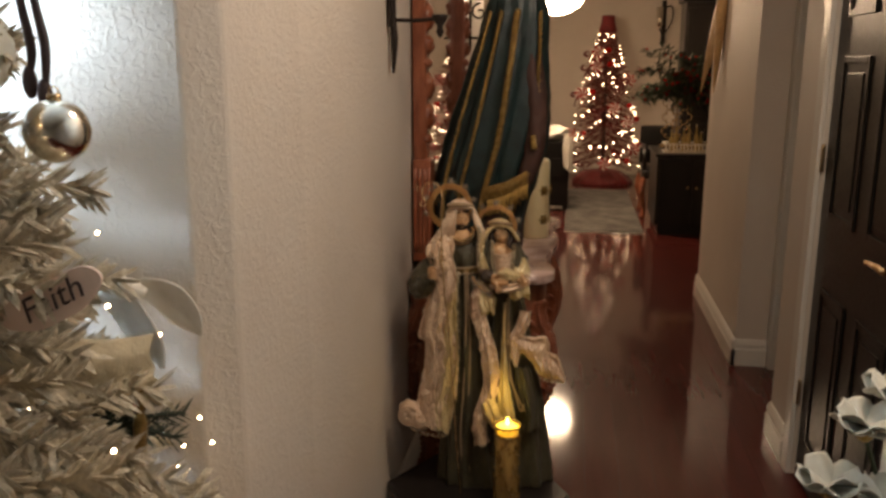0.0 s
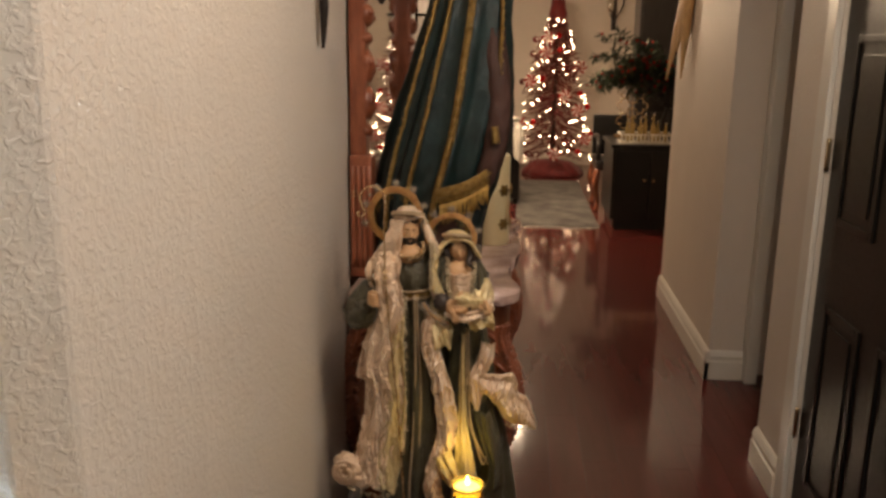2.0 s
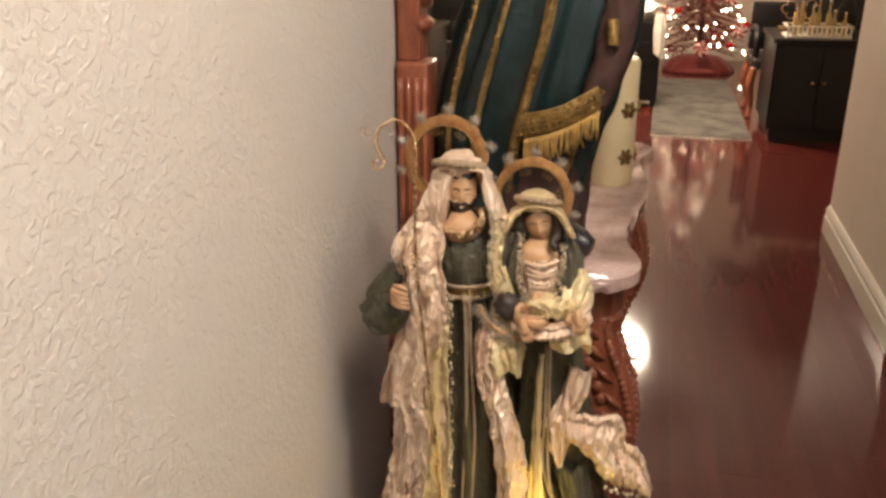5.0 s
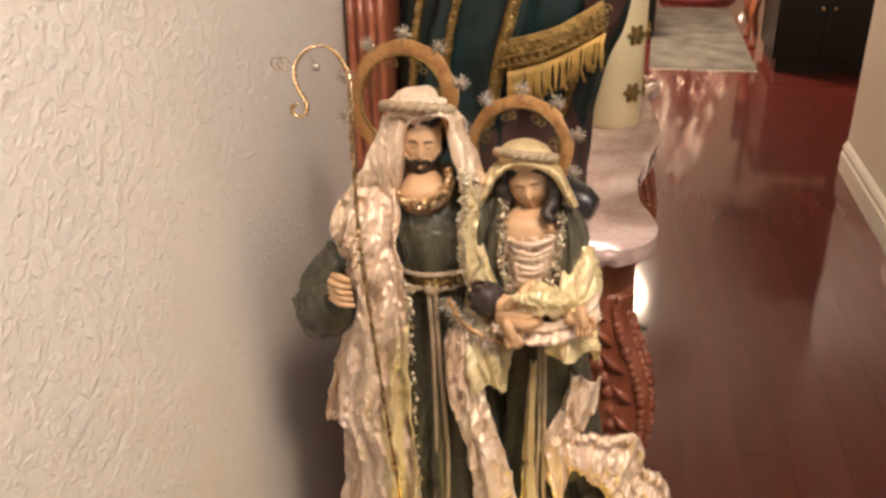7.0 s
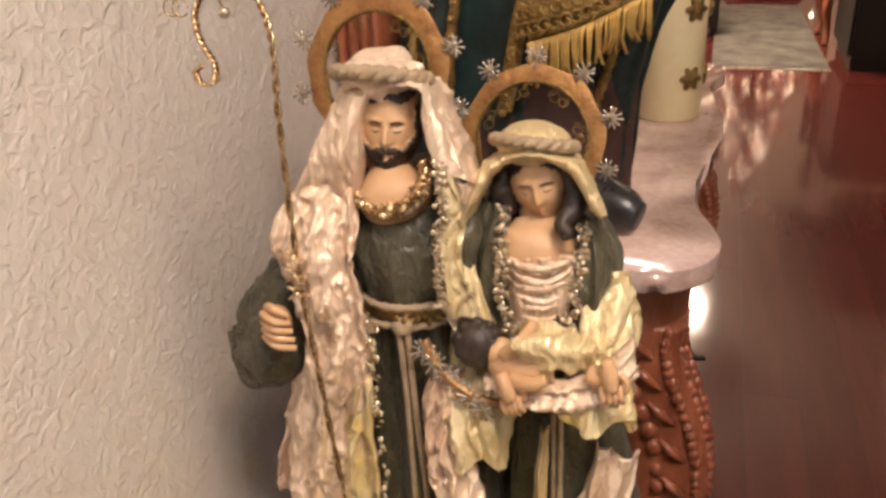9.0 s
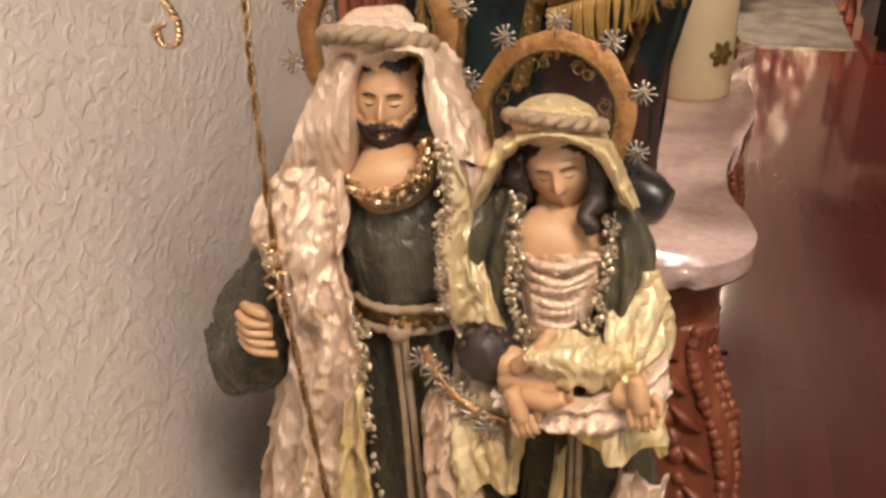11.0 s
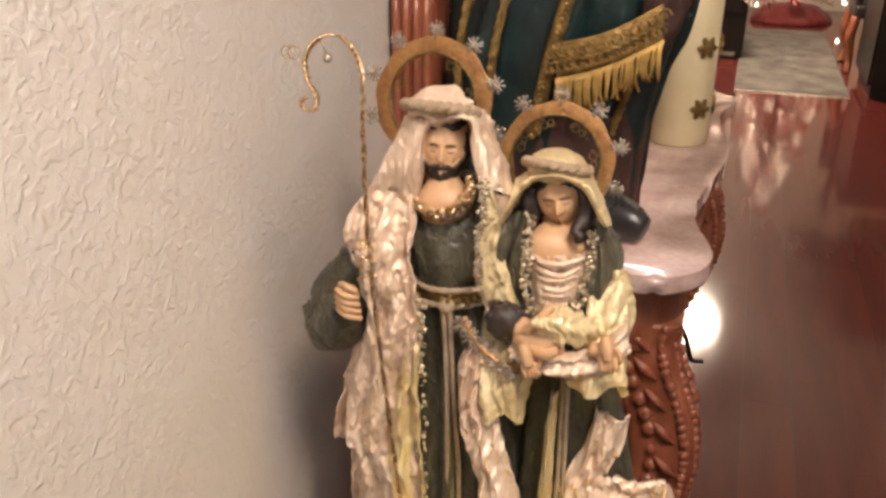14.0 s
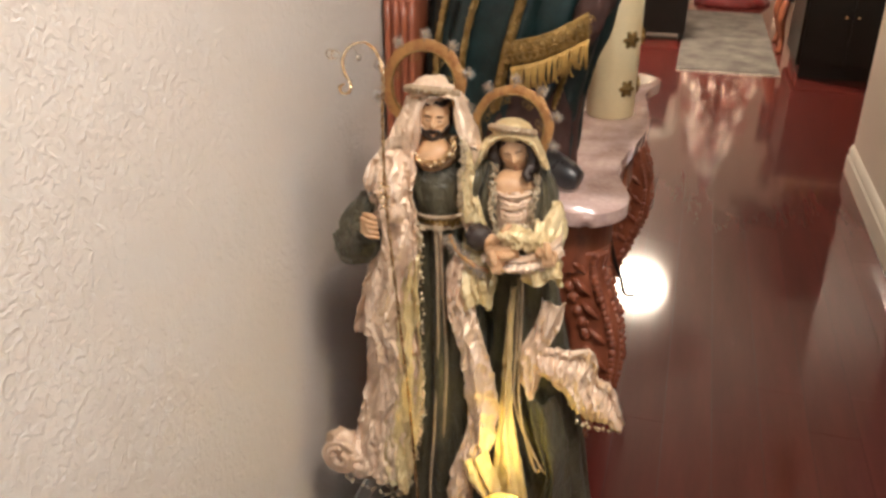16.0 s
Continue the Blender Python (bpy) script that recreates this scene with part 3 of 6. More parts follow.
def pier_mirror():
    t = thing("pier_mirror", (WX + 0.03, 3.33, 0.802), "tall mahogany framed mirror standing on the console", "mirror")
    x0 = WX + 0.004
    part("glass", one((x0 + 0.012, 2.93, 0.95), (x0 + 0.018, 3.78, 2.25)), M["mirror"], t, "silvered mirror glass", smooth=False)
    part("backing", one((x0, 2.87, 0.93), (x0 + 0.010, 3.85, 2.28)), M["mahogany"], t, smooth=False)
    part("base_rail", one((x0, 2.90, 0.806), (x0 + 0.075, 3.80, 0.945), 0.008), M["mahogany"], t, smooth=False)
    part("top_rail", one((x0, 2.90, 2.25), (x0 + 0.075, 3.80, 2.36), 0.012), M["mahogany"], t, smooth=False)
    for y in (2.865, 3.835):
        bm = bmesh.new()
        box(bm, (x0 + 0.002, y - 0.042, 0.806), (x0 + 0.066, y + 0.042, 1.16), 0.008)
        part("plinth_block", bm, M["mahogany"], t, "fluted base block")
        for k in range(4):
            part("flute", tube(bmesh.new(), [(x0 + 0.012 + 0.016 * k, y - 0.044, 0.84), (x0 + 0.012 + 0.016 * k, y - 0.044, 1.13)], 0.006, seg=8), M["mahogany"], t)
        bm = bmesh.new()
        box(bm, (x0 + 0.004, y - 0.032, 1.16), (x0 + 0.05, y + 0.032, 2.36), 0.008)
        part("post", bm, M["mahogany"], t, smooth=False)
        z = 1.21
        rnd = random.Random(3)
        while z < 2.3:
            h = rnd.choice((0.035, 0.06, 0.09))
            bm = bmesh.new()
            if h < 0.05:
                ball(bm, (x0 + 0.05, y - 0.004, z + h / 2), (0.018, 0.034, h * 0.5), 0, 12)
            else:
                ball(bm, (x0 + 0.05, y - 0.004, z + h / 2), (0.022, 0.032, h * 0.5), 0, 12, wob=0.35)
                ball(bm, (x0 + 0.062, y - 0.018, z + h * 0.65), (0.012, 0.016, h * 0.2), 0, 8)
                ball(bm, (x0 + 0.062, y + 0.012, z + h * 0.4), (0.012, 0.014, h * 0.2), 0, 8)
            part("carving", bm, M["mahogany"], t)
            z += h + 0.012


pier_mirror()


def pillar_candle():
    x, y, z = -0.132, 3.345, 0.802
    t = thing("pillar_candle", (x, y, z), "thick ivory pillar candle with brass ornaments on the console", "candle")
    rnd = random.Random(5)
    part("wax", lathe(bmesh.new(), (x, y, z), [(0.055, 0), (0.058, 0.004), (0.0575, 0.15), (0.057, 0.30), (0.052, 0.308), (0.03, 0.300), (0.001, 0.297)], seg=32), M["wax"], t)
    part("wick", tube(bmesh.new(), [(x, y, z + 0.295), (x + 0.002, y, z + 0.318)], 0.0015, seg=6), M["ink"], t)
    for a in (-0.85, 0.25):
        for h in (0.075, 0.19):
            c = Vector((x + 0.059 * math.cos(a), y + 0.059 * math.sin(a), z + h))
            bm = bmesh.new()
            side, out = Vector((-math.sin(a), math.cos(a), 0)), Vector((math.cos(a), math.sin(a), 0))
            rings = []
            for q, lift in ((1.0, -0.003), (1.0, 0.002), (0.8, 0.005), (0.5, 0.004), (0.3, 0.007), (0.02, 0.009)):
                rings.append([c + out * lift + (side * math.cos(b) + Vector((0, 0, math.sin(b)))) * 0.017 * q * (1 + 0.26 * q * math.cos(6 * b)) for b in (2 * math.pi * k / 48 for k in range(48))])
            skin_rings(bm, rings, 0)
            part("medallion", bm, M["gold"], t, "brass flower medallion")


pillar_candle()


def king():
    """Robed figure on the console: a plain cloaked shape with gold bands and fringe."""
    bm = bmesh.new()
    x, y, z = -0.25, 2.93, 0.802
    robe(bm, [(-0.275, y - 0.01, z + 0.004, 0.115, 0.115), (-0.27, y - 0.01, 1.0, 0.115, 0.115), (-0.235, y, 1.2, 0.11, 0.10), (-0.22, y, 1.45, 0.10, 0.09), (-0.2, y, 1.62, 0.085, 0.075)], 3, 8, 0.06, seed=2)
    robe(bm, [(-0.315, y + 0.005, 0.835, 0.145, 0.115), (-0.310, y, 0.95, 0.150, 0.125), (-0.285, y - 0.005, 1.08, 0.165, 0.135), (-0.243, y, 1.25, 0.165, 0.13), (-0.205, y, 1.5, 0.125, 0.11), (-0.185, y, 1.66, 0.10, 0.09), (-0.185, y, 1.74, 0.05, 0.05)],
         0, 11, 0.11, seg=88, n=46, seed=5, crinkle=0.006)
    # gold embroidered bands that follow the folds
    for a, w in ((-2.35, 0.0045), (-1.95, 0.0055), (-1.48, 0.0095), (-0.75, 0.0045)):
        L, R = [], []
        for zz, rx, ry, cx in ((0.95, 0.152, 0.127, -0.310), (1.08, 0.170, 0.140, -0.285), (1.25, 0.172, 0.137, -0.243), (1.5, 0.131, 0.116, -0.205), (1.64, 0.107, 0.097, -0.187)):
            for S, da in ((L, -w / rx), (R, w / rx)):
                S.append((cx + 1.05 * rx * math.cos(a + da), y - 0.01 + 1.05 * ry * math.sin(a + da), zz))
        cloth(bm, L, R, 1, 0.004, 1, 0.002, 0.004, 0.004, 8, 60, seed=a, out=(math.cos(a), math.sin(a), 0))
        for c, d in zip(spline(L, 34), spline(R, 34)):
            m = c.lerp(d, 0.5) + Vector((math.cos(a), math.sin(a), 0)) * 0.005
            ball(bm, m, (w * 0.5, 0.004, 0.004), 1, 6)
            e = Vector((-math.sin(a), math.cos(a), 0))
            tube(bm, [m + e * (w * (0.95 - 0.08 * j) * math.cos(0.75 * j)) + Vector((0, 0, w * 1.1 * (0.95 - 0.08 * j) * math.sin(0.75 * j))) for j in range(9)], 0.0013, 1, 5, 22)
    # wide band with hanging fringe across the front
    L = [(-0.275, 2.775, 1.078), (-0.20, 2.765, 1.100), (-0.135, 2.785, 1.135)]
    R = [(-0.262, 2.772, 1.036), (-0.198, 2.762, 1.058), (-0.130, 2.782, 1.092)]
    cloth(bm, L, R, 1, 0.006, 2, 0.002, 0.003, 0.008, 12, 40, seed=3)
    for p in spline(L, 15):
        for k in range(2):
            c = p + Vector((0.004, -0.010, -0.012 - 0.018 * k))
            tube(bm, [c + Vector((0.0085 * (1 - 0.08 * j) * math.cos(0.75 * j + k), 0, 0.0085 * (1 - 0.08 * j) * math.sin(0.75 * j + k))) for j in range(10)], 0.0014, 1, 6, 26)
    rnd = random.Random(2)
    for p in spline(R, 46):
        h = 0.045 + rnd.uniform(-0.006, 0.008)
        tube(bm, [p + Vector((0, -0.006, 0)), p + Vector((rnd.uniform(-0.004, 0.004), -0.01, -h * 0.6)), p + Vector((rnd.uniform(-0.006, 0.006), -0.005, -h))], 0.0022, 2, 5, 6)
    # sleeve, cuff and boot
    tube(bm, [(-0.135, 2.88, 1.50), (-0.110, 2.85, 1.34), (-0.112, 2.83, 1.22), (-0.135, 2.815, 1.12), (-0.16, 2.81, 1.06)], [0.036, 0.034, 0.032, 0.028, 0.016], 3, 24, 40, wob=0.2)
    tube(bm, [(-0.118, 2.79, 1.25), (-0.112, 2.785, 1.205)], [0.010, 0.012], 1, 10)
    tube(bm, [(-0.215, 2.84, 0.838), (-0.185, 2.82, 0.838), (-0.150, 2.798, 0.832), (-0.130, 2.79, 0.827)], [0.034, 0.032, 0.027, 0.018], 4, 14, 16)
    ball(bm, (-0.185, y - 0.02, 1.80), (0.06, 0.06, 0.075), 3, 16)
    tagged(finish(bm, "robed_figure", [M["teal"], M["gold"], M["fringe"], M["brownrobe"], M["boot"]], (x, y, z)),
           "robed king figure in teal cloak with gold bands and fringe", "statue")


king()

# ---- the two standing figures ----


def head(bm, c, r, turn, skin, hair, beard=False, part_hair=False):
    """A painted resin head with modelled features and hair; gives back a function to places on its face."""
    c = Vector(c)
    g = lambda x, z, x0, z0, sx, sz: math.exp(-((x - x0) / sx) ** 2 - ((z - z0) / sz) ** 2)
    step = lambda a, b, v: (lambda s: s * s * (3 - 2 * s))(min(1.0, max(0.0, (v - a) / (b - a))))

    def mask(p):
        """How much hair covers this place: 0 skin, 1 hair."""
        x, z, f = abs(p.x), p.z, -p.y
        n = 0.05 * noise.noise(p * 7)
        if f < 0.05:
            return 1.0
        if part_hair:
            return step(-0.03, 0.03, z - (0.66 - 0.55 * x ** 1.6) + n) if z > -0.1 else step(0.0, 0.06, x - 0.76 + n)
        m = step(-0.03, 0.03, z - (0.60 + 0.05 * math.cos(7 * x)) + n)
        m = max(m, step(0, 0.06, x - 0.80 + n))
        if beard:
            low = step(0.0, 0.07, (-0.37 - 0.08 * (1 - min(1, x / 0.6)) + 0.62 * max(0.0, x - 0.42)) - z + n)
            tash = g(x, z, 0.19, -0.375, 0.26, 0.070) * 1.6
            lips = 1 - min(1.0, 1.7 * g(x, z, 0, -0.50, 0.14, 0.034))
            m = max(m, min(1.0, max(low, min(1.0, tash))) * lips)
        return m

    def place(p):
        x, z, f = p.x, p.z, -p.y
        k = 0.0
        if f > 0:
            nz = step(0.22, -0.20, z) * step(-0.29, -0.22, z)
            k += (0.06 + 0.24 * nz) * math.exp(-(x / (0.085 + 0.05 * nz)) ** 2) * step(0.30, 0.10, z) * step(-0.30, -0.22, z)
            k += 0.06 * g(abs(x), z, 0.12, -0.22, 0.06, 0.05)
            k += 0.05 * g(abs(x), z, 0.34, 0.24, 0.24, 0.06)
            k -= 0.13 * g(abs(x), z, 0.33, 0.09, 0.17, 0.10)
            k += 0.085 * g(abs(x), z, 0.34, 0.045, 0.125, 0.055)
            k += 0.04 * g(abs(x), z, 0.46, -0.20, 0.20, 0.18)
            k += 0.07 * g(x, z, 0, -0.455, 0.16, 0.035) + 0.085 * g(x, z, 0, -0.55, 0.13, 0.040) - 0.03 * g(x, z, 0, -0.50, 0.16, 0.016)
            k += 0.09 * g(x, z, 0, -0.82, 0.20, 0.13)
            k *= step(0.0, 0.5, f)
        m = mask(p)
        fat = 1 + m * ((0.16 if beard and z < 0 and f > 0 else 0.07) + 0.05 * noise.noise(Vector((x * 9, p.y * 9, z * 4))))
        q = Vector((x, p.y * 0.94 - k, z)) * fat
        q.x *= 1 - 0.30 * step(0.05, -0.95, z)
        return c + turn @ Vector((q.x * r[0], q.y * r[1], q.z * r[2]))
    src = sphere(132, 104)
    vs = [bm.verts.new(place(v.co)) for v in src.verts]
    src.verts.index_update()
    for fc in src.faces:
        bm.faces.new([vs[v.index] for v in fc.verts]).material_index = hair if mask(fc.calc_center_median().normalized()) > 0.5 else skin
    return lambda x, z, lift=0.0: place(Vector((x, -math.sqrt(max(0.0, 1 - x * x - z * z)), z))) + turn @ Vector((0, -lift, 0))


def lids(bm, on, hair, s=1.0):
    """Lowered lashes and thin brows on a face."""
    for d in (-1, 1):
        tube(bm, [on(0.20 * d, 0.045, 0.0002), on(0.34 * d, 0.005, 0.0003), on(0.48 * d, 0.035, 0.0002)], [0.0003, 0.0006 * s, 0.0003], hair, 6, 12)
        tube(bm, [on(0.15 * d, 0.185, 0.0002), on(0.34 * d, 0.225, 0.0001), on(0.56 * d, 0.165, 0.0001)], [0.0005 * s, 0.0009 * s, 0.0003], hair, 6, 14)


def rope_ring(bm, c, rx, ry, tilt, mi, r=0.0042):
    t = Euler(tilt).to_matrix()
    for ph in (0, math.pi):
        pts = []
        for k in range(61):
            a = 2 * math.pi * k / 60
            q = Vector((rx * math.cos(a), ry * math.sin(a), 0))
            q += (q.normalized() * math.cos(11 * a + ph) + Vector((0, 0, 1)) * math.sin(11 * a + ph)) * r * 0.55
            pts.append(Vector(c) + t @ q)
        tube(bm, pts, r, mi, 7, 122)


def halo(bm, c, ro, ri, tilt, mf, mg, mw, stars=7):
    """Flat leafed ring with a beaded inner rim, small wire curls and a star on a stem round its edge."""
    t = Euler(tilt).to_matrix()
    c = Vector(c)
    rings = []
    for k in range(120):
        a = 2 * math.pi * k / 120
        o = Vector((math.cos(a), 0, math.sin(a)))
        w = 1 + 0.012 * math.sin(9 * a) + 0.012 * noise.noise(Vector((math.cos(a) * 4, math.sin(a) * 4, ro * 90)))
        rings.append([c + t @ (o * rr * w + Vector((0, yy, 0))) for rr, yy in ((ri - 0.001, 0.0015), (ri - 0.001, -0.0012), (ri, -0.0018), (ri + 0.0005, -0.0019), (ro - 0.0006, -0.0019), (ro, -0.0016), (ro, -0.001), (ro, 0.0018), (ro - 0.001, 0.002), (ri, 0.002))])
    skin_rings(bm, rings + [rings[0]], mf, caps=False)
    tube(bm, [c + t @ Vector((ri * math.cos(a), -0.003, ri * math.sin(a))) for a in (2 * math.pi * k / 40 for k in range(41))], 0.0016, mg, 6, 160, twist=0.9)
    for k in range(4):
        a = radians(15 + 150 * k / 3)
        m = c + t @ Vector((ri * 0.82 * math.cos(a), -0.002, ri * 0.82 * math.sin(a)))
        tube(bm, [m + t @ Vector(((0.0025 + 0.0035 * s / 9) * math.cos(s * 0.9 + a), 0, (0.0025 + 0.0035 * s / 9) * math.sin(s * 0.9 + a))) for s in range(10)], 0.0006, mg, 5, 30)
        tube(bm, [m + t @ Vector((0.009 * math.sin(a) + (0.002 + 0.003 * s / 9) * math.cos(s * 0.9 - a), 0, -0.009 * math.cos(a) + (0.002 + 0.003 * s / 9) * math.sin(s * 0.9 - a))) for s in range(10)], 0.0006, mg, 5, 30)
    for k in range(stars):
        a = radians(-18 + 216 * k / (stars - 1))
        star(bm, c + t @ Vector(((ro + 0.007) * math.cos(a), -0.003, (ro + 0.007) * math.sin(a))), 0.0105, mw, mg, k)


def star(bm, c, r, mi, mc, seed=0):
    rnd = random.Random(seed)
    for k in range(11):
        a = 2 * math.pi * k / 11 + rnd.uniform(-0.1, 0.1)
        e = c + Vector((math.cos(a), rnd.uniform(-0.25, 0.1), math.sin(a))) * r * rnd.uniform(0.85, 1.1)
        tube(bm, [c, c.lerp(e, 0.5), e], [0.0016, 0.0009, 0.0013], mi, 5, 4)
    ball(bm, c, (r * 0.48, 0.0010, r * 0.48), mi, 10)
    ball(bm, c + Vector((0, -0.0015, 0)), 0.0016, mc, 7)


def hand(bm, c, d, mi, s=1.0):
    """Palm and four fingers along d."""
    c, d = Vector(c), Vector(d).normalized()
    side = d.cross(Vector((0, -1, 0))).normalized()
    tube(bm, [c - d * 0.012 * s, c, c + d * 0.010 * s], [0.007 * s, 0.0095 * s, 0.008 * s], mi, 10, 8, 0.7)
    for k in range(4):
        o = side * (k - 1.5) * 0.0042 * s
        e = c + d * (0.008 * s) + o
        tube(bm, [e, e + d * 0.009 * s + Vector((0, -0.002, 0)), e + d * (0.017 - 0.002 * abs(k - 1.3)) * s + Vector((0, 0.002, 0))], [0.0027 * s, 0.0026 * s, 0.0016 * s], mi, 7, 7)
    tube(bm, [c - side * 0.008 * s, c - side * 0.012 * s + d * 0.006 * s, c - side * 0.010 * s + d * 0.014 * s], [0.003 * s, 0.0028 * s, 0.0018 * s], mi, 7, 7)


FIG = ["green", "satin", "yellow", "skin", "hair", "rope", "gold", "sequin", "haloframe", "glitter", "brass", "rose"]
GR, SA, YE, SK, HA, RO, GO, SE, HF, GL, BR, SI = range(12)


def bearded_figure():
    bm = bmesh.new()
    # long robe and waist
    robe(bm, [(-0.268, 2.47, 0.201, 0.105, 0.085), (-0.270, 2.465, 0.32, 0.096, 0.080), (-0.272, 2.455, 0.50, 0.080, 0.072), (-0.278, 2.445, 0.72, 0.064, 0.060), (-0.283, 2.437, 0.865, 0.052, 0.050),
              (-0.283, 2.437, 0.895, 0.050, 0.049), (-0.285, 2.437, 0.925, 0.057, 0.051), (-0.288, 2.442, 0.958, 0.062, 0.046), (-0.290, 2.450, 0.985, 0.048, 0.028), (-0.290, 2.454, 1.0, 0.026, 0.016)],
         GR, 11, 0.075, seg=90, n=70, seed=1, crinkle=0.0035)
    # bare throat and chest, gold scaled collar with a cord below it
    tube(bm, [(-0.3002, 2.424, 0.9661), (-0.2972, 2.418, 0.9759), (-0.2964, 2.417, 0.9839), (-0.2989, 2.422, 0.9923), (-0.3026, 2.430, 0.9996), (-0.3061, 2.438, 1.0113)], [0.018, 0.022, 0.023, 0.018, 0.0135, 0.0135], SK, 28, 40, 1.3)
    col = [(-0.3265, 2.412, 0.9860), (-0.3145, 2.402, 0.9825), (-0.2979, 2.395, 0.9803), (-0.2831, 2.394, 0.9831), (-0.2714, 2.398, 0.9909), (-0.2653, 2.404, 1.0016), (-0.2655, 2.412, 1.0126)]
    tube(bm, col, [0.004, 0.006, 0.0055, 0.0055, 0.0065, 0.007, 0.005], BR, 8, 90, 0.6)
    beads(bm, [Vector(p) + Vector((0, -0.005, 0)) for p in col], 0.0032, BR, 170, 0.0045, 5)
    tube(bm, [Vector(p) + Vector((0.001, 0.001, -0.0075)) for p in col], 0.0036, RO, 7, 70, twist=0.7)
    # head with short beard
    turn = Euler((radians(2), radians(3), radians(12))).to_matrix()
    on = head(bm, (-0.3010, 2.432, 1.0370), (0.0243, 0.0275, 0.0365), turn, SK, HA, beard=True)
    lids(bm, on, HA)
    # head cloth: rolled lip, hood over the shoulders, crown and twisted cord
    lip = [(-0.3248, 2.406, 0.9775), (-0.3159, 2.396, 1.0172), (-0.3150, 2.402, 1.0441), (-0.3077, 2.404, 1.0628), (-0.2864, 2.402, 1.0729), (-0.2658, 2.404, 1.0701), (-0.2642, 2.404, 1.0488), (-0.2581, 2.398, 1.0270), (-0.2493, 2.392, 1.0098)]
    mid = [(-0.3444, 2.404, 0.9762), (-0.3294, 2.390, 1.0179), (-0.3230, 2.398, 1.0464), (-0.3201, 2.406, 1.0639), (-0.2942, 2.408, 1.0742), (-0.2638, 2.408, 1.0729), (-0.2539, 2.404, 1.0513), (-0.2448, 2.400, 1.0275), (-0.2368, 2.398, 1.0075)]
    rim = [(-0.3943, 2.428, 0.9620), (-0.3663, 2.415, 1.0071), (-0.3526, 2.425, 1.0369), (-0.3477, 2.440, 1.0573), (-0.3116, 2.440, 1.0691), (-0.2704, 2.440, 1.0644), (-0.2520, 2.432, 1.0395), (-0.2382, 2.430, 1.0133), (-0.2309, 2.428, 0.9939)]
    back = [Vector((p[0] * 0.72 - 0.082, 2.49, p[2] - 0.008)) for p in rim]
    inner = [Vector(p) + Vector((0, 0.020, 0.001)) for p in lip]
    drape(bm, [inner, lip, mid, rim, back], SA, (-0.3201, 2.470, 1.0115), seed=3, crinkle=0.0060)
    rope_ring(bm, (-0.3051, 2.430, 1.0736), 0.0345, 0.034, (radians(-17), radians(1), 0), RO, 0.0044)
    ball(bm, (-0.3069, 2.436, 1.0724), (0.0315, 0.031, 0.0200), SA, 48, None, 0.30)
    # long falls of the cloth
    cloth(bm, [(-0.3808, 2.432, 0.9868), (-0.4047, 2.412, 0.9434), (-0.3908, 2.402, 0.9029), (-0.3854, 2.402, 0.8596), (-0.3935, 2.402, 0.8164), (-0.4151, 2.402, 0.7440), (-0.4253, 2.400, 0.6813), (-0.404, 2.40, 0.66), (-0.414, 2.40, 0.56), (-0.430, 2.395, 0.49), (-0.440, 2.39, 0.425)],
          [(-0.3247, 2.412, 0.9986), (-0.3162, 2.386, 0.9645), (-0.3172, 2.378, 0.9253), (-0.3062, 2.376, 0.8877), (-0.3070, 2.374, 0.8510), (-0.3131, 2.374, 0.7887), (-0.3200, 2.374, 0.7317), (-0.304, 2.374, 0.66), (-0.303, 2.374, 0.56), (-0.318, 2.375, 0.46), (-0.334, 2.378, 0.385)],
          SA, 0.022, 3, 0.0055, 0.0125, 0.005, 70, 230, seed=2)
    cloth(bm, [(-0.3246, 2.376, 0.8212), (-0.366, 2.392, 0.70), (-0.372, 2.392, 0.60), (-0.392, 2.388, 0.50), (-0.395, 2.386, 0.415)], [(-0.3053, 2.370, 0.8490), (-0.306, 2.368, 0.76), (-0.302, 2.366, 0.62), (-0.314, 2.366, 0.48), (-0.330, 2.368, 0.385)],
          YE, 0.016, 2, 0.005, 0.009, 0.004, 34, 110, seed=8)
    beads(bm, [(-0.3038, 2.364, 0.8949), (-0.3014, 2.364, 0.8678), (-0.3075, 2.364, 0.8180), (-0.303, 2.366, 0.80), (-0.303, 2.364, 0.66), (-0.302, 2.364, 0.56), (-0.317, 2.364, 0.46), (-0.338, 2.368, 0.385), (-0.372, 2.370, 0.395)], 0.0033, SE, 150, 0.004, 3)
    cloth(bm, [(-0.2514, 2.394, 1.0112), (-0.2472, 2.388, 0.9877), (-0.2486, 2.384, 0.9491), (-0.2476, 2.384, 0.9066), (-0.2390, 2.388, 0.8879)],
          [(-0.2299, 2.426, 0.9963), (-0.2341, 2.424, 0.9754), (-0.2412, 2.420, 0.9337), (-0.2307, 2.415, 0.8926), (-0.2188, 2.415, 0.8759)], SA, 0.010, 2, 0.004, 0.009, 0.005, 30, 80, seed=6)
    cloth(bm, [(-0.2455, 2.386, 1.0189), (-0.2457, 2.380, 0.9870), (-0.2481, 2.376, 0.9528), (-0.2468, 2.378, 0.9034)], [(-0.2390, 2.384, 1.0157), (-0.2282, 2.384, 0.9836), (-0.2310, 2.380, 0.9492), (-0.2175, 2.384, 0.8983)], YE, 0.006, 2, 0.003, 0.008, 0.004, 24, 70, seed=9)
    beads(bm, [(-0.2442, 2.376, 1.0240), (-0.2424, 2.372, 0.9943), (-0.2445, 2.368, 0.9569), (-0.2438, 2.370, 0.9169)], 0.0022, SE, 170, 0.0046, 8)
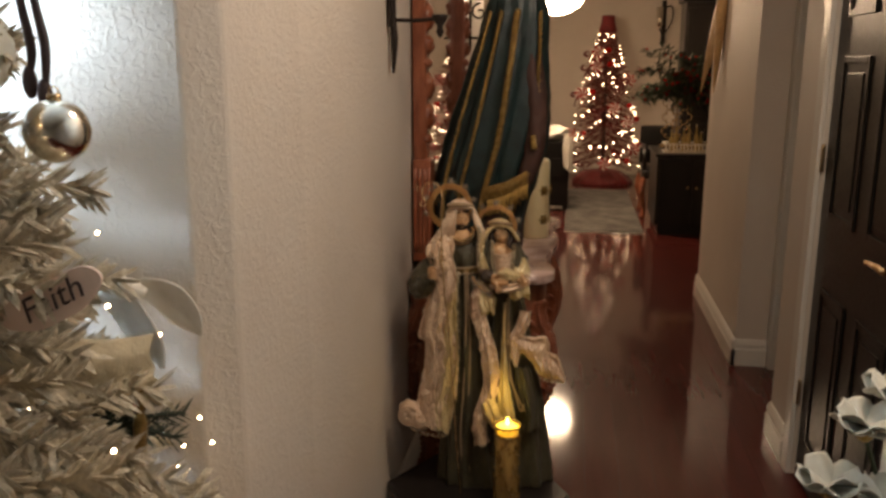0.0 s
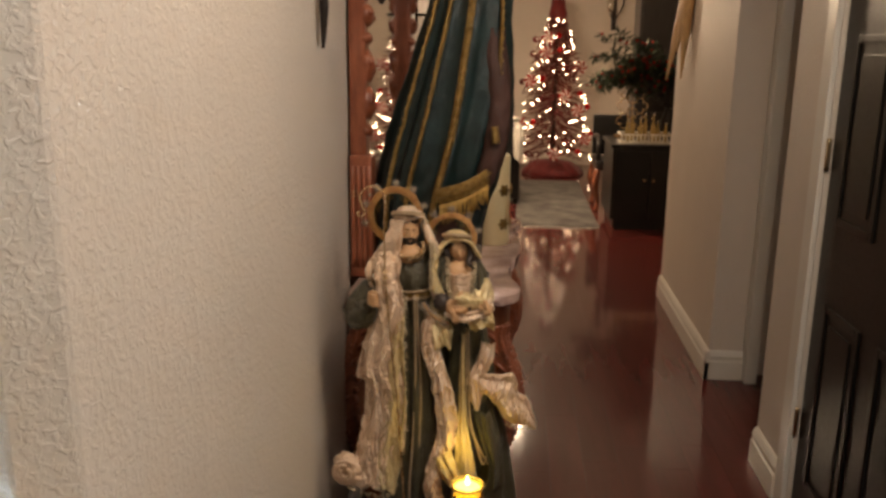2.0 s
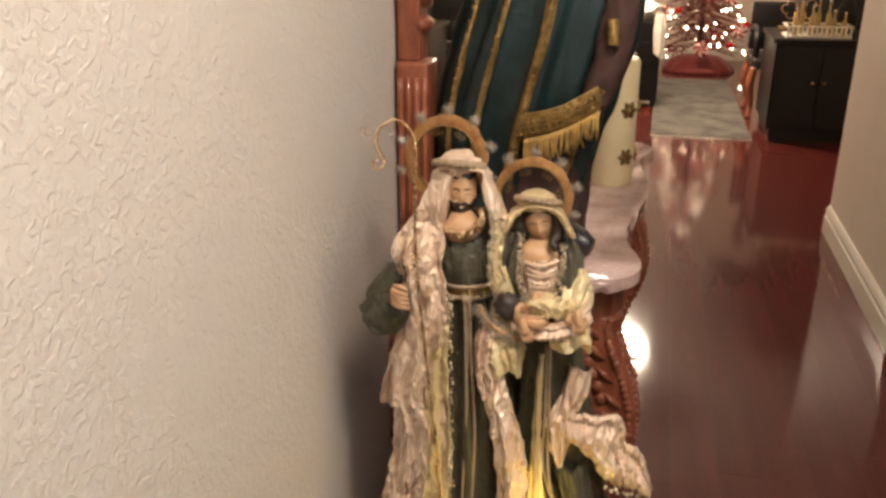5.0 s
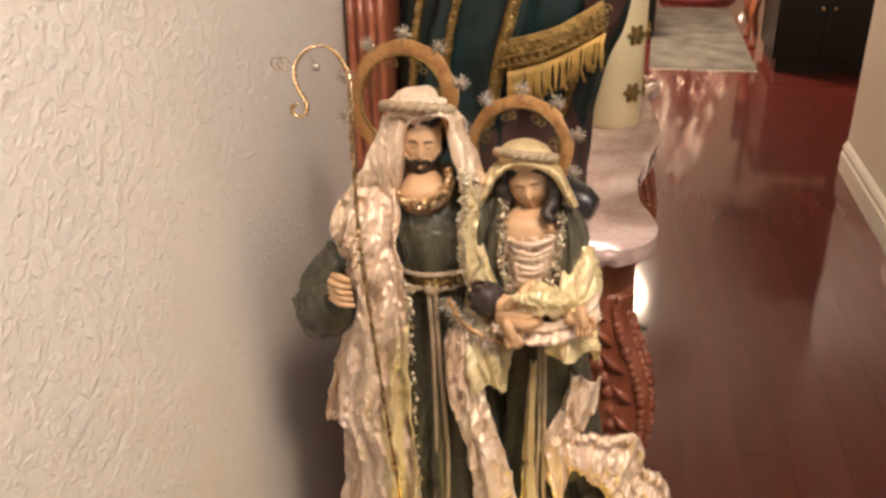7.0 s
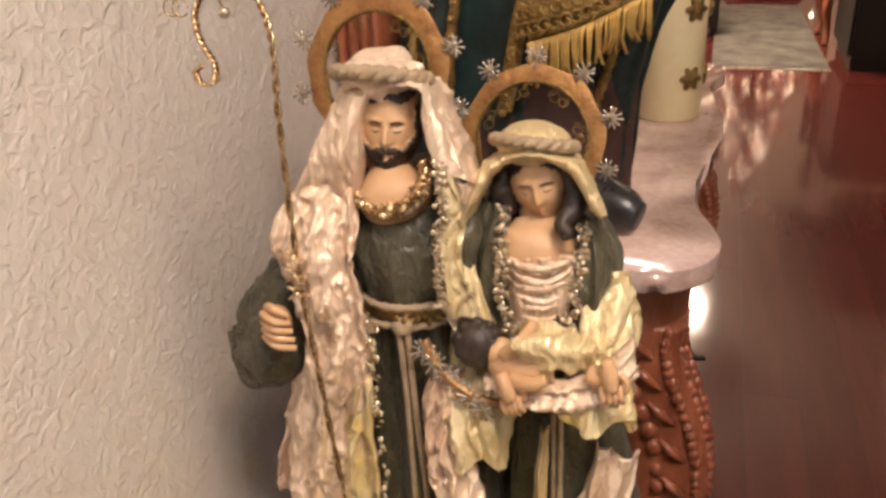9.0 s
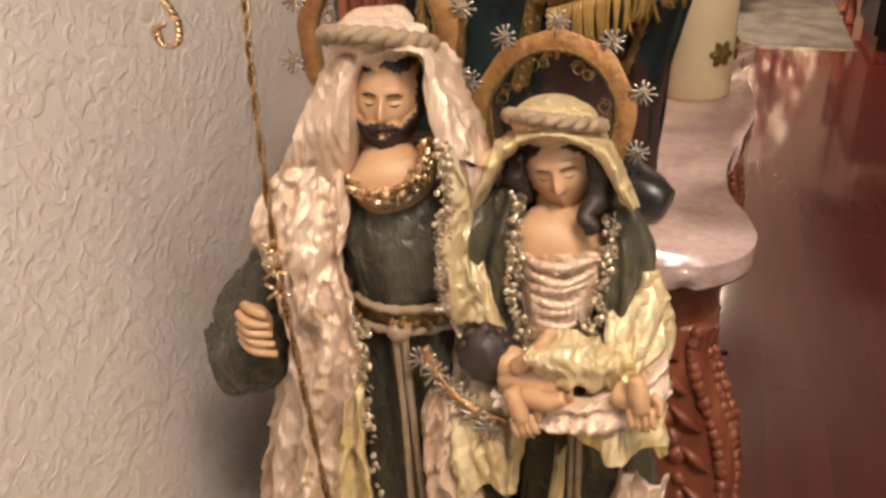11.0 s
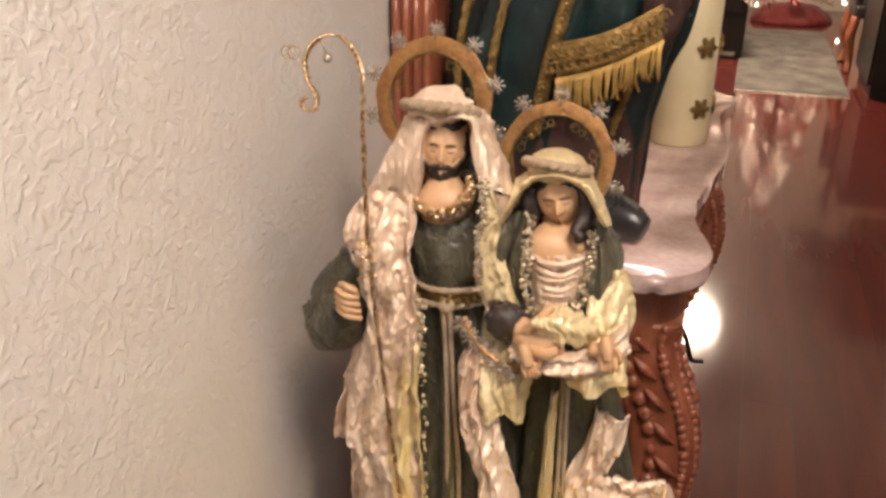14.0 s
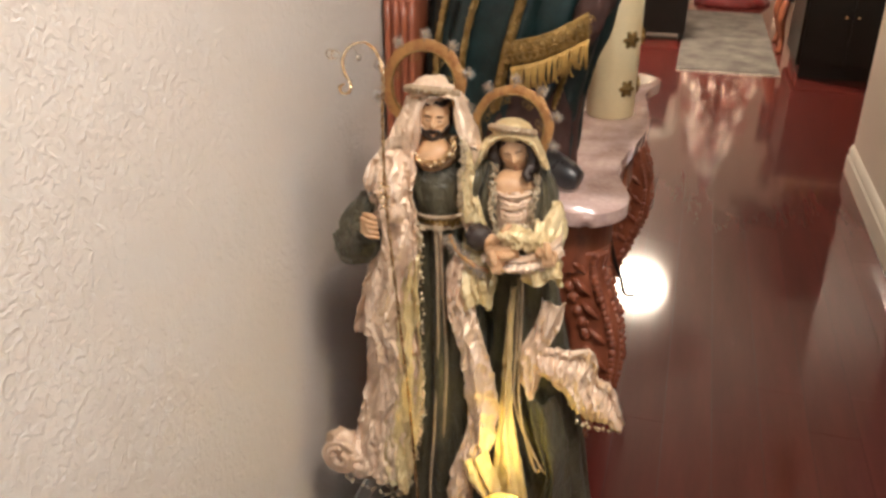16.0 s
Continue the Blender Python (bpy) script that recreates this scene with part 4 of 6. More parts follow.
    # curled lower end
    for dx, dz, r in ((-0.455, 0.452, 0.027), (-0.435, 0.430, 0.030), (-0.460, 0.425, 0.022), (-0.418, 0.415, 0.026)):
        ball(bm, (dx, 2.385, dz), (r, 0.024, r), SA, 20, None, 0.5)
    for k in range(3):
        tube(bm, [(-0.45 + (0.030 - 0.009 * k) * math.cos(a), 2.362 - 0.003 * k, 0.440 + (0.030 - 0.009 * k) * math.sin(a)) for a in (radians(40 + 36 * j + 50 * k) for j in range(9))], [0.005] * 9, SA, 7, 40)
    beads(bm, [(-0.445, 2.362, 0.398), (-0.40, 2.36, 0.385), (-0.36, 2.362, 0.380), (-0.336, 2.366, 0.385)], 0.004, SE, 26, 0.004, 6)
    # belt and cords
    tube(bm, [(-0.333, 2.430, 0.888), (-0.315, 2.396, 0.889), (-0.283, 2.386, 0.892), (-0.252, 2.392, 0.897), (-0.236, 2.42, 0.90)], 0.0085, GO, 10, 40, 0.5)
    beads(bm, [(-0.32, 2.394, 0.890), (-0.283, 2.379, 0.892), (-0.25, 2.386, 0.897)], 0.0036, GO, 30, 0.005, 2)
    for dz in (0.0085, -0.0085):
        tube(bm, [(-0.333, 2.430, 0.888 + dz), (-0.315, 2.393, 0.889 + dz), (-0.283, 2.382, 0.892 + dz), (-0.252, 2.389, 0.897 + dz), (-0.236, 2.42, 0.90 + dz)], 0.0032, RO, 7, 40, twist=0.8)
    ball(bm, (-0.281, 2.378, 0.886), (0.009, 0.007, 0.008), RO, 12)
    for x0, x1, x2, zb in ((-0.284, -0.282, -0.296, 0.24), (-0.277, -0.268, -0.278, 0.26)):
        tube(bm, [(x0, 2.378, 0.884), (x0 + 0.002, 2.382, 0.80), (x1, 2.384, 0.66), ((x1 + x2) / 2, 2.384, 0.50), (x2, 2.386, 0.38), (x2 + 0.01, 2.388, zb)], 0.0029, RO, 7, 60)
    # sleeve, fist and shepherd's crook
    tube(bm, [(-0.352, 2.425, 0.955), (-0.385, 2.425, 0.905), (-0.418, 2.415, 0.862), (-0.425, 2.405, 0.828), (-0.405, 2.385, 0.838), (-0.390, 2.372, 0.868)], [0.022, 0.026, 0.028, 0.028, 0.026, 0.021], GR, 30, 44, wob=0.24)
    for k in range(5):
        tube(bm, [(-0.455 + 0.006 * k, 2.40, 0.845 + 0.006 * k), (-0.425 + 0.004 * k, 2.372, 0.818 + 0.011 * k), (-0.395, 2.368, 0.826 + 0.012 * k)], [0.004, 0.007, 0.004], GR, 7, 14)
    ball(bm, (-0.377, 2.352, 0.893), (0.0125, 0.010, 0.014), SK, 14)
    for k in range(4):
        tube(bm, [(-0.386, 2.346, 0.902 - 0.0068 * k), (-0.372, 2.338, 0.901 - 0.0072 * k), (-0.362 + 0.001 * k, 2.345, 0.897 - 0.0075 * k)], [0.0034, 0.0036, 0.0026], SK, 8, 12)
    tube(bm, [(-0.384, 2.352, 0.905), (-0.372, 2.342, 0.909), (-0.362, 2.343, 0.905)], [0.004, 0.004, 0.003], SK, 8, 10)
    shaft = [(-0.290, 2.345, 0.205), (-0.304, 2.342, 0.40), (-0.318, 2.340, 0.62), (-0.336, 2.340, 0.82), (-0.346, 2.340, 0.95), (-0.347, 2.340, 1.06), (-0.345, 2.340, 1.115), (-0.352, 2.340, 1.142), (-0.368, 2.340, 1.155),
             (-0.387, 2.340, 1.150), (-0.400, 2.340, 1.134), (-0.399, 2.340, 1.115), (-0.391, 2.340, 1.099), (-0.394, 2.340, 1.087), (-0.404, 2.340, 1.086), (-0.407, 2.340, 1.094), (-0.401, 2.340, 1.098)]
    P = spline(shaft, 260)
    for ph in (0, math.pi):
        tube(bm, [p + Vector((math.cos(0.8 * k + ph), math.sin(0.8 * k + ph), 0)) * 0.0014 for k, p in enumerate(P)], 0.0014, BR, 6, 520)
    for z in (0.93, 0.945, 0.96):
        for a in range(5):
            tube(bm, [(-0.346, 2.338, z), (-0.346 + 0.010 * math.cos(a * 1.26), 2.334, z + 0.010 * math.sin(a * 1.26))], [0.0022, 0.001], BR, 5, 3)
    ball(bm, (-0.379, 2.342, 1.134), 0.0042, GL, 8)
    tube(bm, [(-0.385, 2.340, 1.150), (-0.379, 2.341, 1.138)], 0.0005, BR, 5, 3)
    for x, z in ((-0.411, 1.137), (-0.418, 1.137)):
        tube(bm, [(x + 0.006 * math.cos(a), 2.34, z + 0.006 * math.sin(a)) for a in (0.8 * k for k in range(8))], 0.0007, BR, 5, 24)
    halo(bm, (-0.352, 2.535, 1.053), 0.070, 0.052, (radians(-12), 0, radians(-4)), HF, GO, GL)
    tube(bm, [(-0.345, 2.53, 1.0), (-0.32, 2.49, 0.97)], 0.003, BR, 6, 4)
    tagged(finish(bm, "bearded_robed_figure", [M[k] for k in FIG], (-0.283, 2.45, 0.201)),
           "bearded robed figure in olive robe and cream headcloth with crook", "statue", "pair of robed figures")


def veiled_figure():
    bm = bmesh.new()
    robe(bm, [(-0.140, 2.495, 0.201, 0.115, 0.090), (-0.142, 2.49, 0.32, 0.106, 0.084), (-0.150, 2.48, 0.50, 0.088, 0.074), (-0.160, 2.47, 0.66, 0.068, 0.062), (-0.170, 2.462, 0.80, 0.052, 0.050),
              (-0.174, 2.462, 0.85, 0.050, 0.047), (-0.178, 2.462, 0.90, 0.058, 0.049), (-0.182, 2.470, 0.94, 0.055, 0.034), (-0.184, 2.474, 0.962, 0.030, 0.018)],
         GR, 10, 0.085, seg=90, n=64, seed=4, crinkle=0.0035)
    # throat, bare chest and bodice
    tube(bm, [(-0.1827, 2.440, 0.9145), (-0.1828, 2.438, 0.9289), (-0.1831, 2.441, 0.9406), (-0.1831, 2.447, 0.9489), (-0.1832, 2.454, 0.9559), (-0.1856, 2.460, 0.9649)], [0.018, 0.021, 0.022, 0.0165, 0.0125, 0.012], SK, 28, 40, 1.6)
    cloth(bm, [(-0.209, 2.430, 0.938), (-0.206, 2.420, 0.905), (-0.200, 2.416, 0.865)], [(-0.150, 2.428, 0.941), (-0.153, 2.418, 0.905), (-0.162, 2.416, 0.865)], SA, 0.012, 1, 0.002, 0.007, 0.006, 26, 40, seed=12)
    for k in range(9):
        z = 0.937 - 0.0085 * k
        tube(bm, [(-0.209 + 0.001 * k, 2.426, z + 0.002 * math.sin(k * 2)), (-0.192, 2.409, z - 0.002), (-0.172, 2.407, z - 0.003 + 0.002 * math.cos(k * 3)), (-0.151 - 0.001 * k, 2.424, z + 0.002)], [0.002, 0.0036, 0.003, 0.002], SA, 7, 20, wob=0.25)
    # olive shawl over both shoulders with sequinned edges
    cloth(bm, [(-0.226, 2.450, 0.976), (-0.246, 2.445, 0.945), (-0.245, 2.435, 0.905), (-0.228, 2.425, 0.865), (-0.208, 2.42, 0.845)],
          [(-0.208, 2.436, 0.972), (-0.205, 2.422, 0.940), (-0.203, 2.414, 0.905), (-0.195, 2.410, 0.872), (-0.186, 2.410, 0.855)], GR, 0.010, 2, 0.004, 0.004, 0.006, 22, 50, seed=13)
    cloth(bm, [(-0.150, 2.436, 0.968), (-0.148, 2.422, 0.935), (-0.150, 2.414, 0.905), (-0.158, 2.410, 0.875), (-0.172, 2.410, 0.855)],
          [(-0.136, 2.458, 0.966), (-0.119, 2.450, 0.935), (-0.119, 2.440, 0.90), (-0.130, 2.425, 0.865), (-0.152, 2.42, 0.843)], GR, 0.010, 2, 0.004, 0.004, 0.006, 22, 50, seed=14)
    beads(bm, [(-0.212, 2.430, 0.972), (-0.208, 2.412, 0.940), (-0.205, 2.404, 0.905), (-0.196, 2.400, 0.872), (-0.183, 2.400, 0.858)], 0.0028, SE, 150, 0.0055, 21)
    beads(bm, [(-0.147, 2.430, 0.964), (-0.147, 2.412, 0.935), (-0.150, 2.404, 0.905), (-0.158, 2.400, 0.877), (-0.174, 2.400, 0.858)], 0.0028, SE, 150, 0.0055, 22)
    # bowed head, centre-parted hair and one loose lock
    turn = Euler((radians(8), radians(-12), radians(2))).to_matrix()
    on = head(bm, (-0.1862, 2.456, 0.9898), (0.0250, 0.0262, 0.0335), turn, SK, HA, part_hair=True)
    lids(bm, on, HA, 0.7)
    tube(bm, [on(-0.12, -0.49, 0.0002), on(0, -0.475, 0.0003), on(0.12, -0.49, 0.0002)], [0.0004, 0.0010, 0.0004], SI, 6, 12)
    tube(bm, [on(-0.09, -0.555, 0.0001), on(0, -0.565, 0.0003), on(0.09, -0.555, 0.0001)], [0.0004, 0.0011, 0.0004], SI, 6, 12)
    tube(bm, [(-0.2133, 2.445, 0.9995), (-0.2158, 2.445, 0.9841), (-0.2121, 2.447, 0.9712), (-0.2057, 2.450, 0.9644)], [0.006, 0.0095, 0.009, 0.005], HA, 14, 30, wob=0.2)
    tube(bm, [(-0.1655, 2.447, 1.0032), (-0.1575, 2.443, 0.9887), (-0.1566, 2.435, 0.9756), (-0.1632, 2.424, 0.9671), (-0.1581, 2.418, 0.9613), (-0.1620, 2.416, 0.9576)], [0.006, 0.0085, 0.0085, 0.006, 0.005, 0.0015], HA, 14, 40, wob=0.2)
    # hood with rolled lip, crown and cord
    lip = [(-0.2426, 2.425, 0.9504), (-0.2295, 2.422, 0.9775), (-0.2184, 2.424, 0.9989), (-0.2038, 2.426, 1.0128), (-0.1826, 2.424, 1.0168), (-0.1622, 2.426, 1.0096), (-0.1508, 2.424, 0.9946), (-0.1422, 2.420, 0.9823), (-0.1343, 2.418, 0.9761)]
    mid = [(-0.2453, 2.418, 0.9548), (-0.2314, 2.415, 0.9856), (-0.2207, 2.418, 1.0061), (-0.2072, 2.424, 1.0177), (-0.1828, 2.424, 1.0220), (-0.1586, 2.424, 1.0166), (-0.1431, 2.418, 0.9998), (-0.1354, 2.414, 0.9884), (-0.1312, 2.414, 0.9804)]
    rim = [(-0.2541, 2.440, 0.9471), (-0.2421, 2.440, 0.9804), (-0.2306, 2.445, 1.0029), (-0.2191, 2.456, 1.0101), (-0.1904, 2.458, 1.0151), (-0.1623, 2.456, 1.0125), (-0.1444, 2.445, 0.9948), (-0.1353, 2.440, 0.9809), (-0.1321, 2.436, 0.9740)]
    back = [Vector((p[0] * 0.7 - 0.058, 2.50, p[2] - 0.006)) for p in rim]
    inner = [Vector(p) + Vector((0, 0.018, 0.001)) for p in lip]
    drape(bm, [inner, lip, mid, rim, back], YE, (-0.1960, 2.490, 0.9635), seed=7, crinkle=0.0045)
    ball(bm, (-0.1921, 2.458, 1.0181), (0.0285, 0.029, 0.0170), YE, 40, None, 0.08)
    rope_ring(bm, (-0.1909, 2.452, 1.0208), 0.0310, 0.0315, (radians(-17), radians(3), 0), RO, 0.0037)
    # arms: cream satin sleeves with gathered cuffs
    sleeve(bm, [(-0.2389, 2.440, 0.9203), (-0.2397, 2.425, 0.8810), (-0.2329, 2.405, 0.8456), (-0.2210, 2.385, 0.8070), (-0.2180, 2.375, 0.7699)], [0.014, 0.017, 0.018, 0.023, 0.020], YE, 3)
    sleeve(bm, [(-0.1263, 2.450, 0.9178), (-0.1203, 2.435, 0.8861), (-0.1239, 2.405, 0.8622), (-0.1241, 2.390, 0.8397), (-0.1220, 2.380, 0.8201)], [0.014, 0.018, 0.020, 0.025, 0.026], YE, 5)
    cloth(bm, [(-0.2493, 2.430, 0.9414), (-0.2433, 2.418, 0.9120), (-0.2336, 2.405, 0.8837)], [(-0.2323, 2.418, 0.9314), (-0.2225, 2.404, 0.9088), (-0.2088, 2.396, 0.8863)], YE, 0.010, 1, 0.003, 0.007, 0.005, 26, 40, seed=17)
    cloth(bm, [(-0.1437, 2.425, 0.9057), (-0.1442, 2.405, 0.8901), (-0.1372, 2.392, 0.8725)], [(-0.1131, 2.440, 0.9203), (-0.1081, 2.425, 0.9070), (-0.1105, 2.410, 0.8843)], YE, 0.006, 2, 0.004, 0.0045, 0.005, 34, 44, seed=18)
    cloth(bm, [(-0.2608, 2.390, 0.8473), (-0.2682, 2.384, 0.8226), (-0.2705, 2.382, 0.7874), (-0.2637, 2.380, 0.7360)], [(-0.2262, 2.386, 0.8543), (-0.2326, 2.376, 0.8259), (-0.2408, 2.376, 0.7886), (-0.2370, 2.376, 0.7467)], SA, 0.012, 2, 0.006, 0.011, 0.005, 34, 70, seed=30)
    hand(bm, (-0.1905, 2.352, 0.8612), (0.45, -0.2, -1), SK, 1.0)
    hand(bm, (-0.1151, 2.352, 0.8836), (0.22, -0.2, -1), SK, 1.0)
    # swaddled small bundle with dark crown
    ball(bm, (-0.219, 2.380, 0.879), (0.0190, 0.019, 0.0195), HA, 22, None, 0.15)
    for k in range(26):
        v = Vector((math.cos(k * 2.4) * math.sin(0.4 + k * 0.07), -math.cos(0.4 + k * 0.07) * 0.6, math.sin(k * 2.4) * math.sin(0.4 + k * 0.07)))
        ball(bm, Vector((-0.219, 2.380, 0.879)) + v * 0.017, 0.0055, HA, 7)
    ball(bm, (-0.201, 2.376, 0.876), (0.012, 0.012, 0.012), SK, 14)
    tube(bm, [(-0.204, 2.378, 0.866), (-0.184, 2.372, 0.868), (-0.160, 2.376, 0.872)], [0.012, 0.017, 0.016], SK, 14, 16)
    tube(bm, [(-0.194, 2.366, 0.880), (-0.182, 2.362, 0.895), (-0.172, 2.370, 0.910)], [0.0065, 0.0055, 0.0045], SK, 9, 12)
    tube(bm, [(-0.186, 2.358, 0.866), (-0.172, 2.350, 0.868), (-0.160, 2.350, 0.874)], [0.0065, 0.006, 0.0045], SK, 9, 12)
    sleeve(bm, [(-0.1242, 2.400, 0.8645), (-0.1414, 2.380, 0.8811), (-0.1622, 2.370, 0.8894), (-0.1815, 2.368, 0.8888)], [0.010, 0.0130, 0.0145, 0.0145], YE, 11, folds=4)
    cloth(bm, [(-0.212, 2.374, 0.856), (-0.190, 2.368, 0.856), (-0.160, 2.364, 0.862), (-0.128, 2.370, 0.872), (-0.102, 2.388, 0.894)], [(-0.206, 2.374, 0.848), (-0.190, 2.366, 0.842), (-0.160, 2.362, 0.838), (-0.122, 2.368, 0.846), (-0.096, 2.390, 0.862)], SA, 0.009, 2, 0.004, 0.006, 0.005, 20, 60, seed=19)
    tube(bm, [(-0.130, 2.362, 0.876), (-0.115, 2.358, 0.874), (-0.104, 2.364, 0.866)], [0.008, 0.007, 0.005], SK, 9, 10)
    # falling sashes
    cloth(bm, [(-0.262, 2.388, 0.828), (-0.262, 2.378, 0.77), (-0.246, 2.372, 0.70), (-0.232, 2.370, 0.62), (-0.228, 2.368, 0.55), (-0.250, 2.364, 0.47), (-0.258, 2.362, 0.41), (-0.246, 2.362, 0.36)],
          [(-0.236, 2.388, 0.828), (-0.224, 2.376, 0.77), (-0.200, 2.370, 0.70), (-0.180, 2.368, 0.62), (-0.180, 2.366, 0.55), (-0.196, 2.360, 0.48), (-0.215, 2.360, 0.42), (-0.205, 2.362, 0.37)], SA, 0.018, 2, 0.004, 0.0125, 0.005, 60, 220, seed=20)
    cloth(bm, [(-0.236, 2.352, 0.50), (-0.222, 2.350, 0.46), (-0.196, 2.350, 0.42)], [(-0.196, 2.352, 0.52), (-0.180, 2.350, 0.485), (-0.168, 2.352, 0.445)], YE, 0.012, 2, 0.006, 0.007, 0.004, 20, 34, seed=23)
    cloth(bm, [(-0.128, 2.412, 0.776), (-0.136, 2.404, 0.73), (-0.158, 2.398, 0.68), (-0.152, 2.398, 0.64), (-0.138, 2.40, 0.605)], [(-0.092, 2.416, 0.770), (-0.098, 2.408, 0.73), (-0.114, 2.402, 0.69), (-0.118, 2.402, 0.65), (-0.128, 2.402, 0.61)], SA, 0.012, 2, 0.004, 0.010, 0.005, 34, 90, seed=24)
    cloth(bm, [(-0.125, 2.405, 0.700), (-0.090, 2.410, 0.692), (-0.045, 2.425, 0.692), (-0.035, 2.43, 0.645), (-0.012, 2.435, 0.628), (0.012, 2.44, 0.560)],
          [(-0.140, 2.402, 0.665), (-0.105, 2.408, 0.630), (-0.080, 2.420, 0.595), (-0.062, 2.425, 0.566), (-0.035, 2.43, 0.556), (0.006, 2.44, 0.546)], SA, 0.014, 2, 0.005, 0.0125, 0.005, 60, 150, seed=25)
    beads(bm, [(-0.06, 2.412, 0.565), (-0.02, 2.420, 0.552), (0.010, 2.43, 0.550)], 0.0035, SE, 16, 0.004, 9)
    # open front of the skirt: golden lining with olive cords
    cloth(bm, [(-0.172, 2.392, 0.80), (-0.176, 2.384, 0.70), (-0.178, 2.378, 0.60), (-0.184, 2.376, 0.50), (-0.190, 2.376, 0.42)], [(-0.164, 2.392, 0.80), (-0.164, 2.384, 0.70), (-0.158, 2.378, 0.60), (-0.140, 2.378, 0.50), (-0.122, 2.380, 0.40)], YE, 0.010, 2, 0.004, 0.006, 0.004, 20, 70, seed=26)
    for x0, x1, x2 in ((-0.157, -0.150, -0.115), (-0.163, -0.158, -0.100)):
        tube(bm, [(x0, 2.405, 0.81), (x0 + 0.003, 2.396, 0.70), (x1, 2.388, 0.60), ((x1 + x2) / 2, 2.386, 0.52), (x2, 2.392, 0.465), (x2 + 0.012, 2.398, 0.50)], 0.0026, RO, 7, 50)
    cloth(bm, [(-0.135, 2.40, 0.60), (-0.122, 2.396, 0.53), (-0.10, 2.392, 0.46), (-0.11, 2.392, 0.40)], [(-0.095, 2.42, 0.60), (-0.075, 2.42, 0.53), (-0.07, 2.42, 0.49), (-0.06, 2.43, 0.40)], GR, 0.020, 2, 0.006, 0.004, 0.005, 20, 40, seed=27)
    halo(bm, (-0.2135, 2.555, 0.9911), 0.066, 0.051, (radians(-14), 0, radians(-2)), HF, GO, GL)
    tube(bm, [(-0.21, 2.55, 0.96), (-0.20, 2.51, 0.945)], 0.003, BR, 6, 4)
    # small starry wreath beside the bundle
    for k in range(6):
        star(bm, Vector((-0.262 + 0.010 * k, 2.372 - 0.002 * k, 0.870 - 0.008 * k)), 0.011, GL, GO, 40 + k)
    tube(bm, [(-0.262, 2.376, 0.878), (-0.246, 2.370, 0.856), (-0.222, 2.366, 0.840), (-0.200, 2.368, 0.832)], 0.004, HF, 7, 24)
    tagged(finish(bm, "veiled_robed_figure", [M[k] for k in FIG], (-0.16, 2.48, 0.201)),
           "veiled robed figure in olive shawl and satin, holding a swaddled bundle", "statue", "pair of robed figures")


bearded_figure()
veiled_figure()

# ---- wall fittings ----


def iron_sconce(y, z, group):
    x = WX + 0.004
    t = thing("wall_sconce", (x, y, z), "wrought iron candle sconce on the plaster wall", "sconce", group)
    part("back_rod", tube(bmesh.new(), [(x + 0.012, y, z - 0.15), (x + 0.016, y, z - 0.06), (x + 0.014, y, z + 0.02), (x + 0.014, y, z + 0.30)], [0.004, 0.011, 0.009, 0.008], seg=10, n=24), M["iron"], t)
    part("mount", one((x, y - 0.02, z - 0.02), (x + 0.012, y + 0.02, z + 0.06), 0.003), M["iron"], t, smooth=False)
    part("arm", tube(bmesh.new(), [(x + 0.014, y, z + 0.0), (x + 0.08, y, z - 0.002), (x + 0.15, y, z + 0.004)], 0.006, seg=8), M["iron"], t)
    part("candle_cup", lathe(bmesh.new(), (x + 0.15, y, z), [(0.004, -0.05), (0.012, -0.035), (0.008, -0.02), (0.02, 0), (0.024, 0.012), (0.02, 0.014), (0.001, 0.008)], seg=16), M["iron"], t)


iron_sconce(2.50, 1.60, "iron wall fittings")


def iron_scroll():
    x, y, z = WX + 0.004, 4.35, 1.60
    t = thing("iron_bracket", (x, y, z), "scrolled wrought iron bracket on the plaster wall", "bracket")
    part("bar", tube(bmesh.new(), [(x, y, z), (x + 0.16, y, z)], 0.006, seg=8, n=4), M["iron"], t)
    part("upright", tube(bmesh.new(), [(x + 0.008, y, z - 0.06), (x + 0.008, y, z + 0.26)], 0.006, seg=8, n=4), M["iron"], t)
    spiral = lambda cx, cz, r, a0, s: [(cx + r * (1 - 0.085 * k) * math.cos(a0 + s * 0.7 * k), y, cz + r * (1 - 0.085 * k) * math.sin(a0 + s * 0.7 * k)) for k in range(11)]
    part("scroll", tube(bmesh.new(), spiral(x + 0.10, z + 0.045, 0.045, -1.5, 1), 0.0045, seg=7, n=50), M["iron"], t)
    part("scroll", tube(bmesh.new(), spiral(x + 0.055, z + 0.125, 0.045, 1.5, 1), 0.0045, seg=7, n=50), M["iron"], t)


iron_scroll()


def hanging_horns():
    t = thing("wall_hanging", (RX - 0.02, 5.24, 1.86), "tan tapered dried pods hanging on the cream wall", "ornament")
    for k, (dy, top, low, dx) in enumerate(((0.02, 1.90, 1.30, -0.085), (-0.10, 1.93, 1.31, -0.03), (-0.05, 1.95, 1.45, -0.05))):
        y = 5.22 + dy
        part("pod", tube(bmesh.new(), [(RX - 0.012, y, top), (RX - 0.03, y - 0.01, top - 0.18), (RX - 0.022 + dx * 0.4, y + 0.01, (top + low) / 2 - 0.06), (RX - 0.012 + dx, y + 0.01, low)], [0.016, 0.034, 0.027, 0.003], seg=12, n=26, flat=0.8), M["tan"], t)
    part("tie", tube(bmesh.new(), [(RX - 0.002, 5.20, 1.95), (RX - 0.02, 5.20, 1.92), (RX - 0.02, 5.15, 1.90)], 0.007, seg=8), M["rope"], t)


hanging_horns()

# ---- far room ----


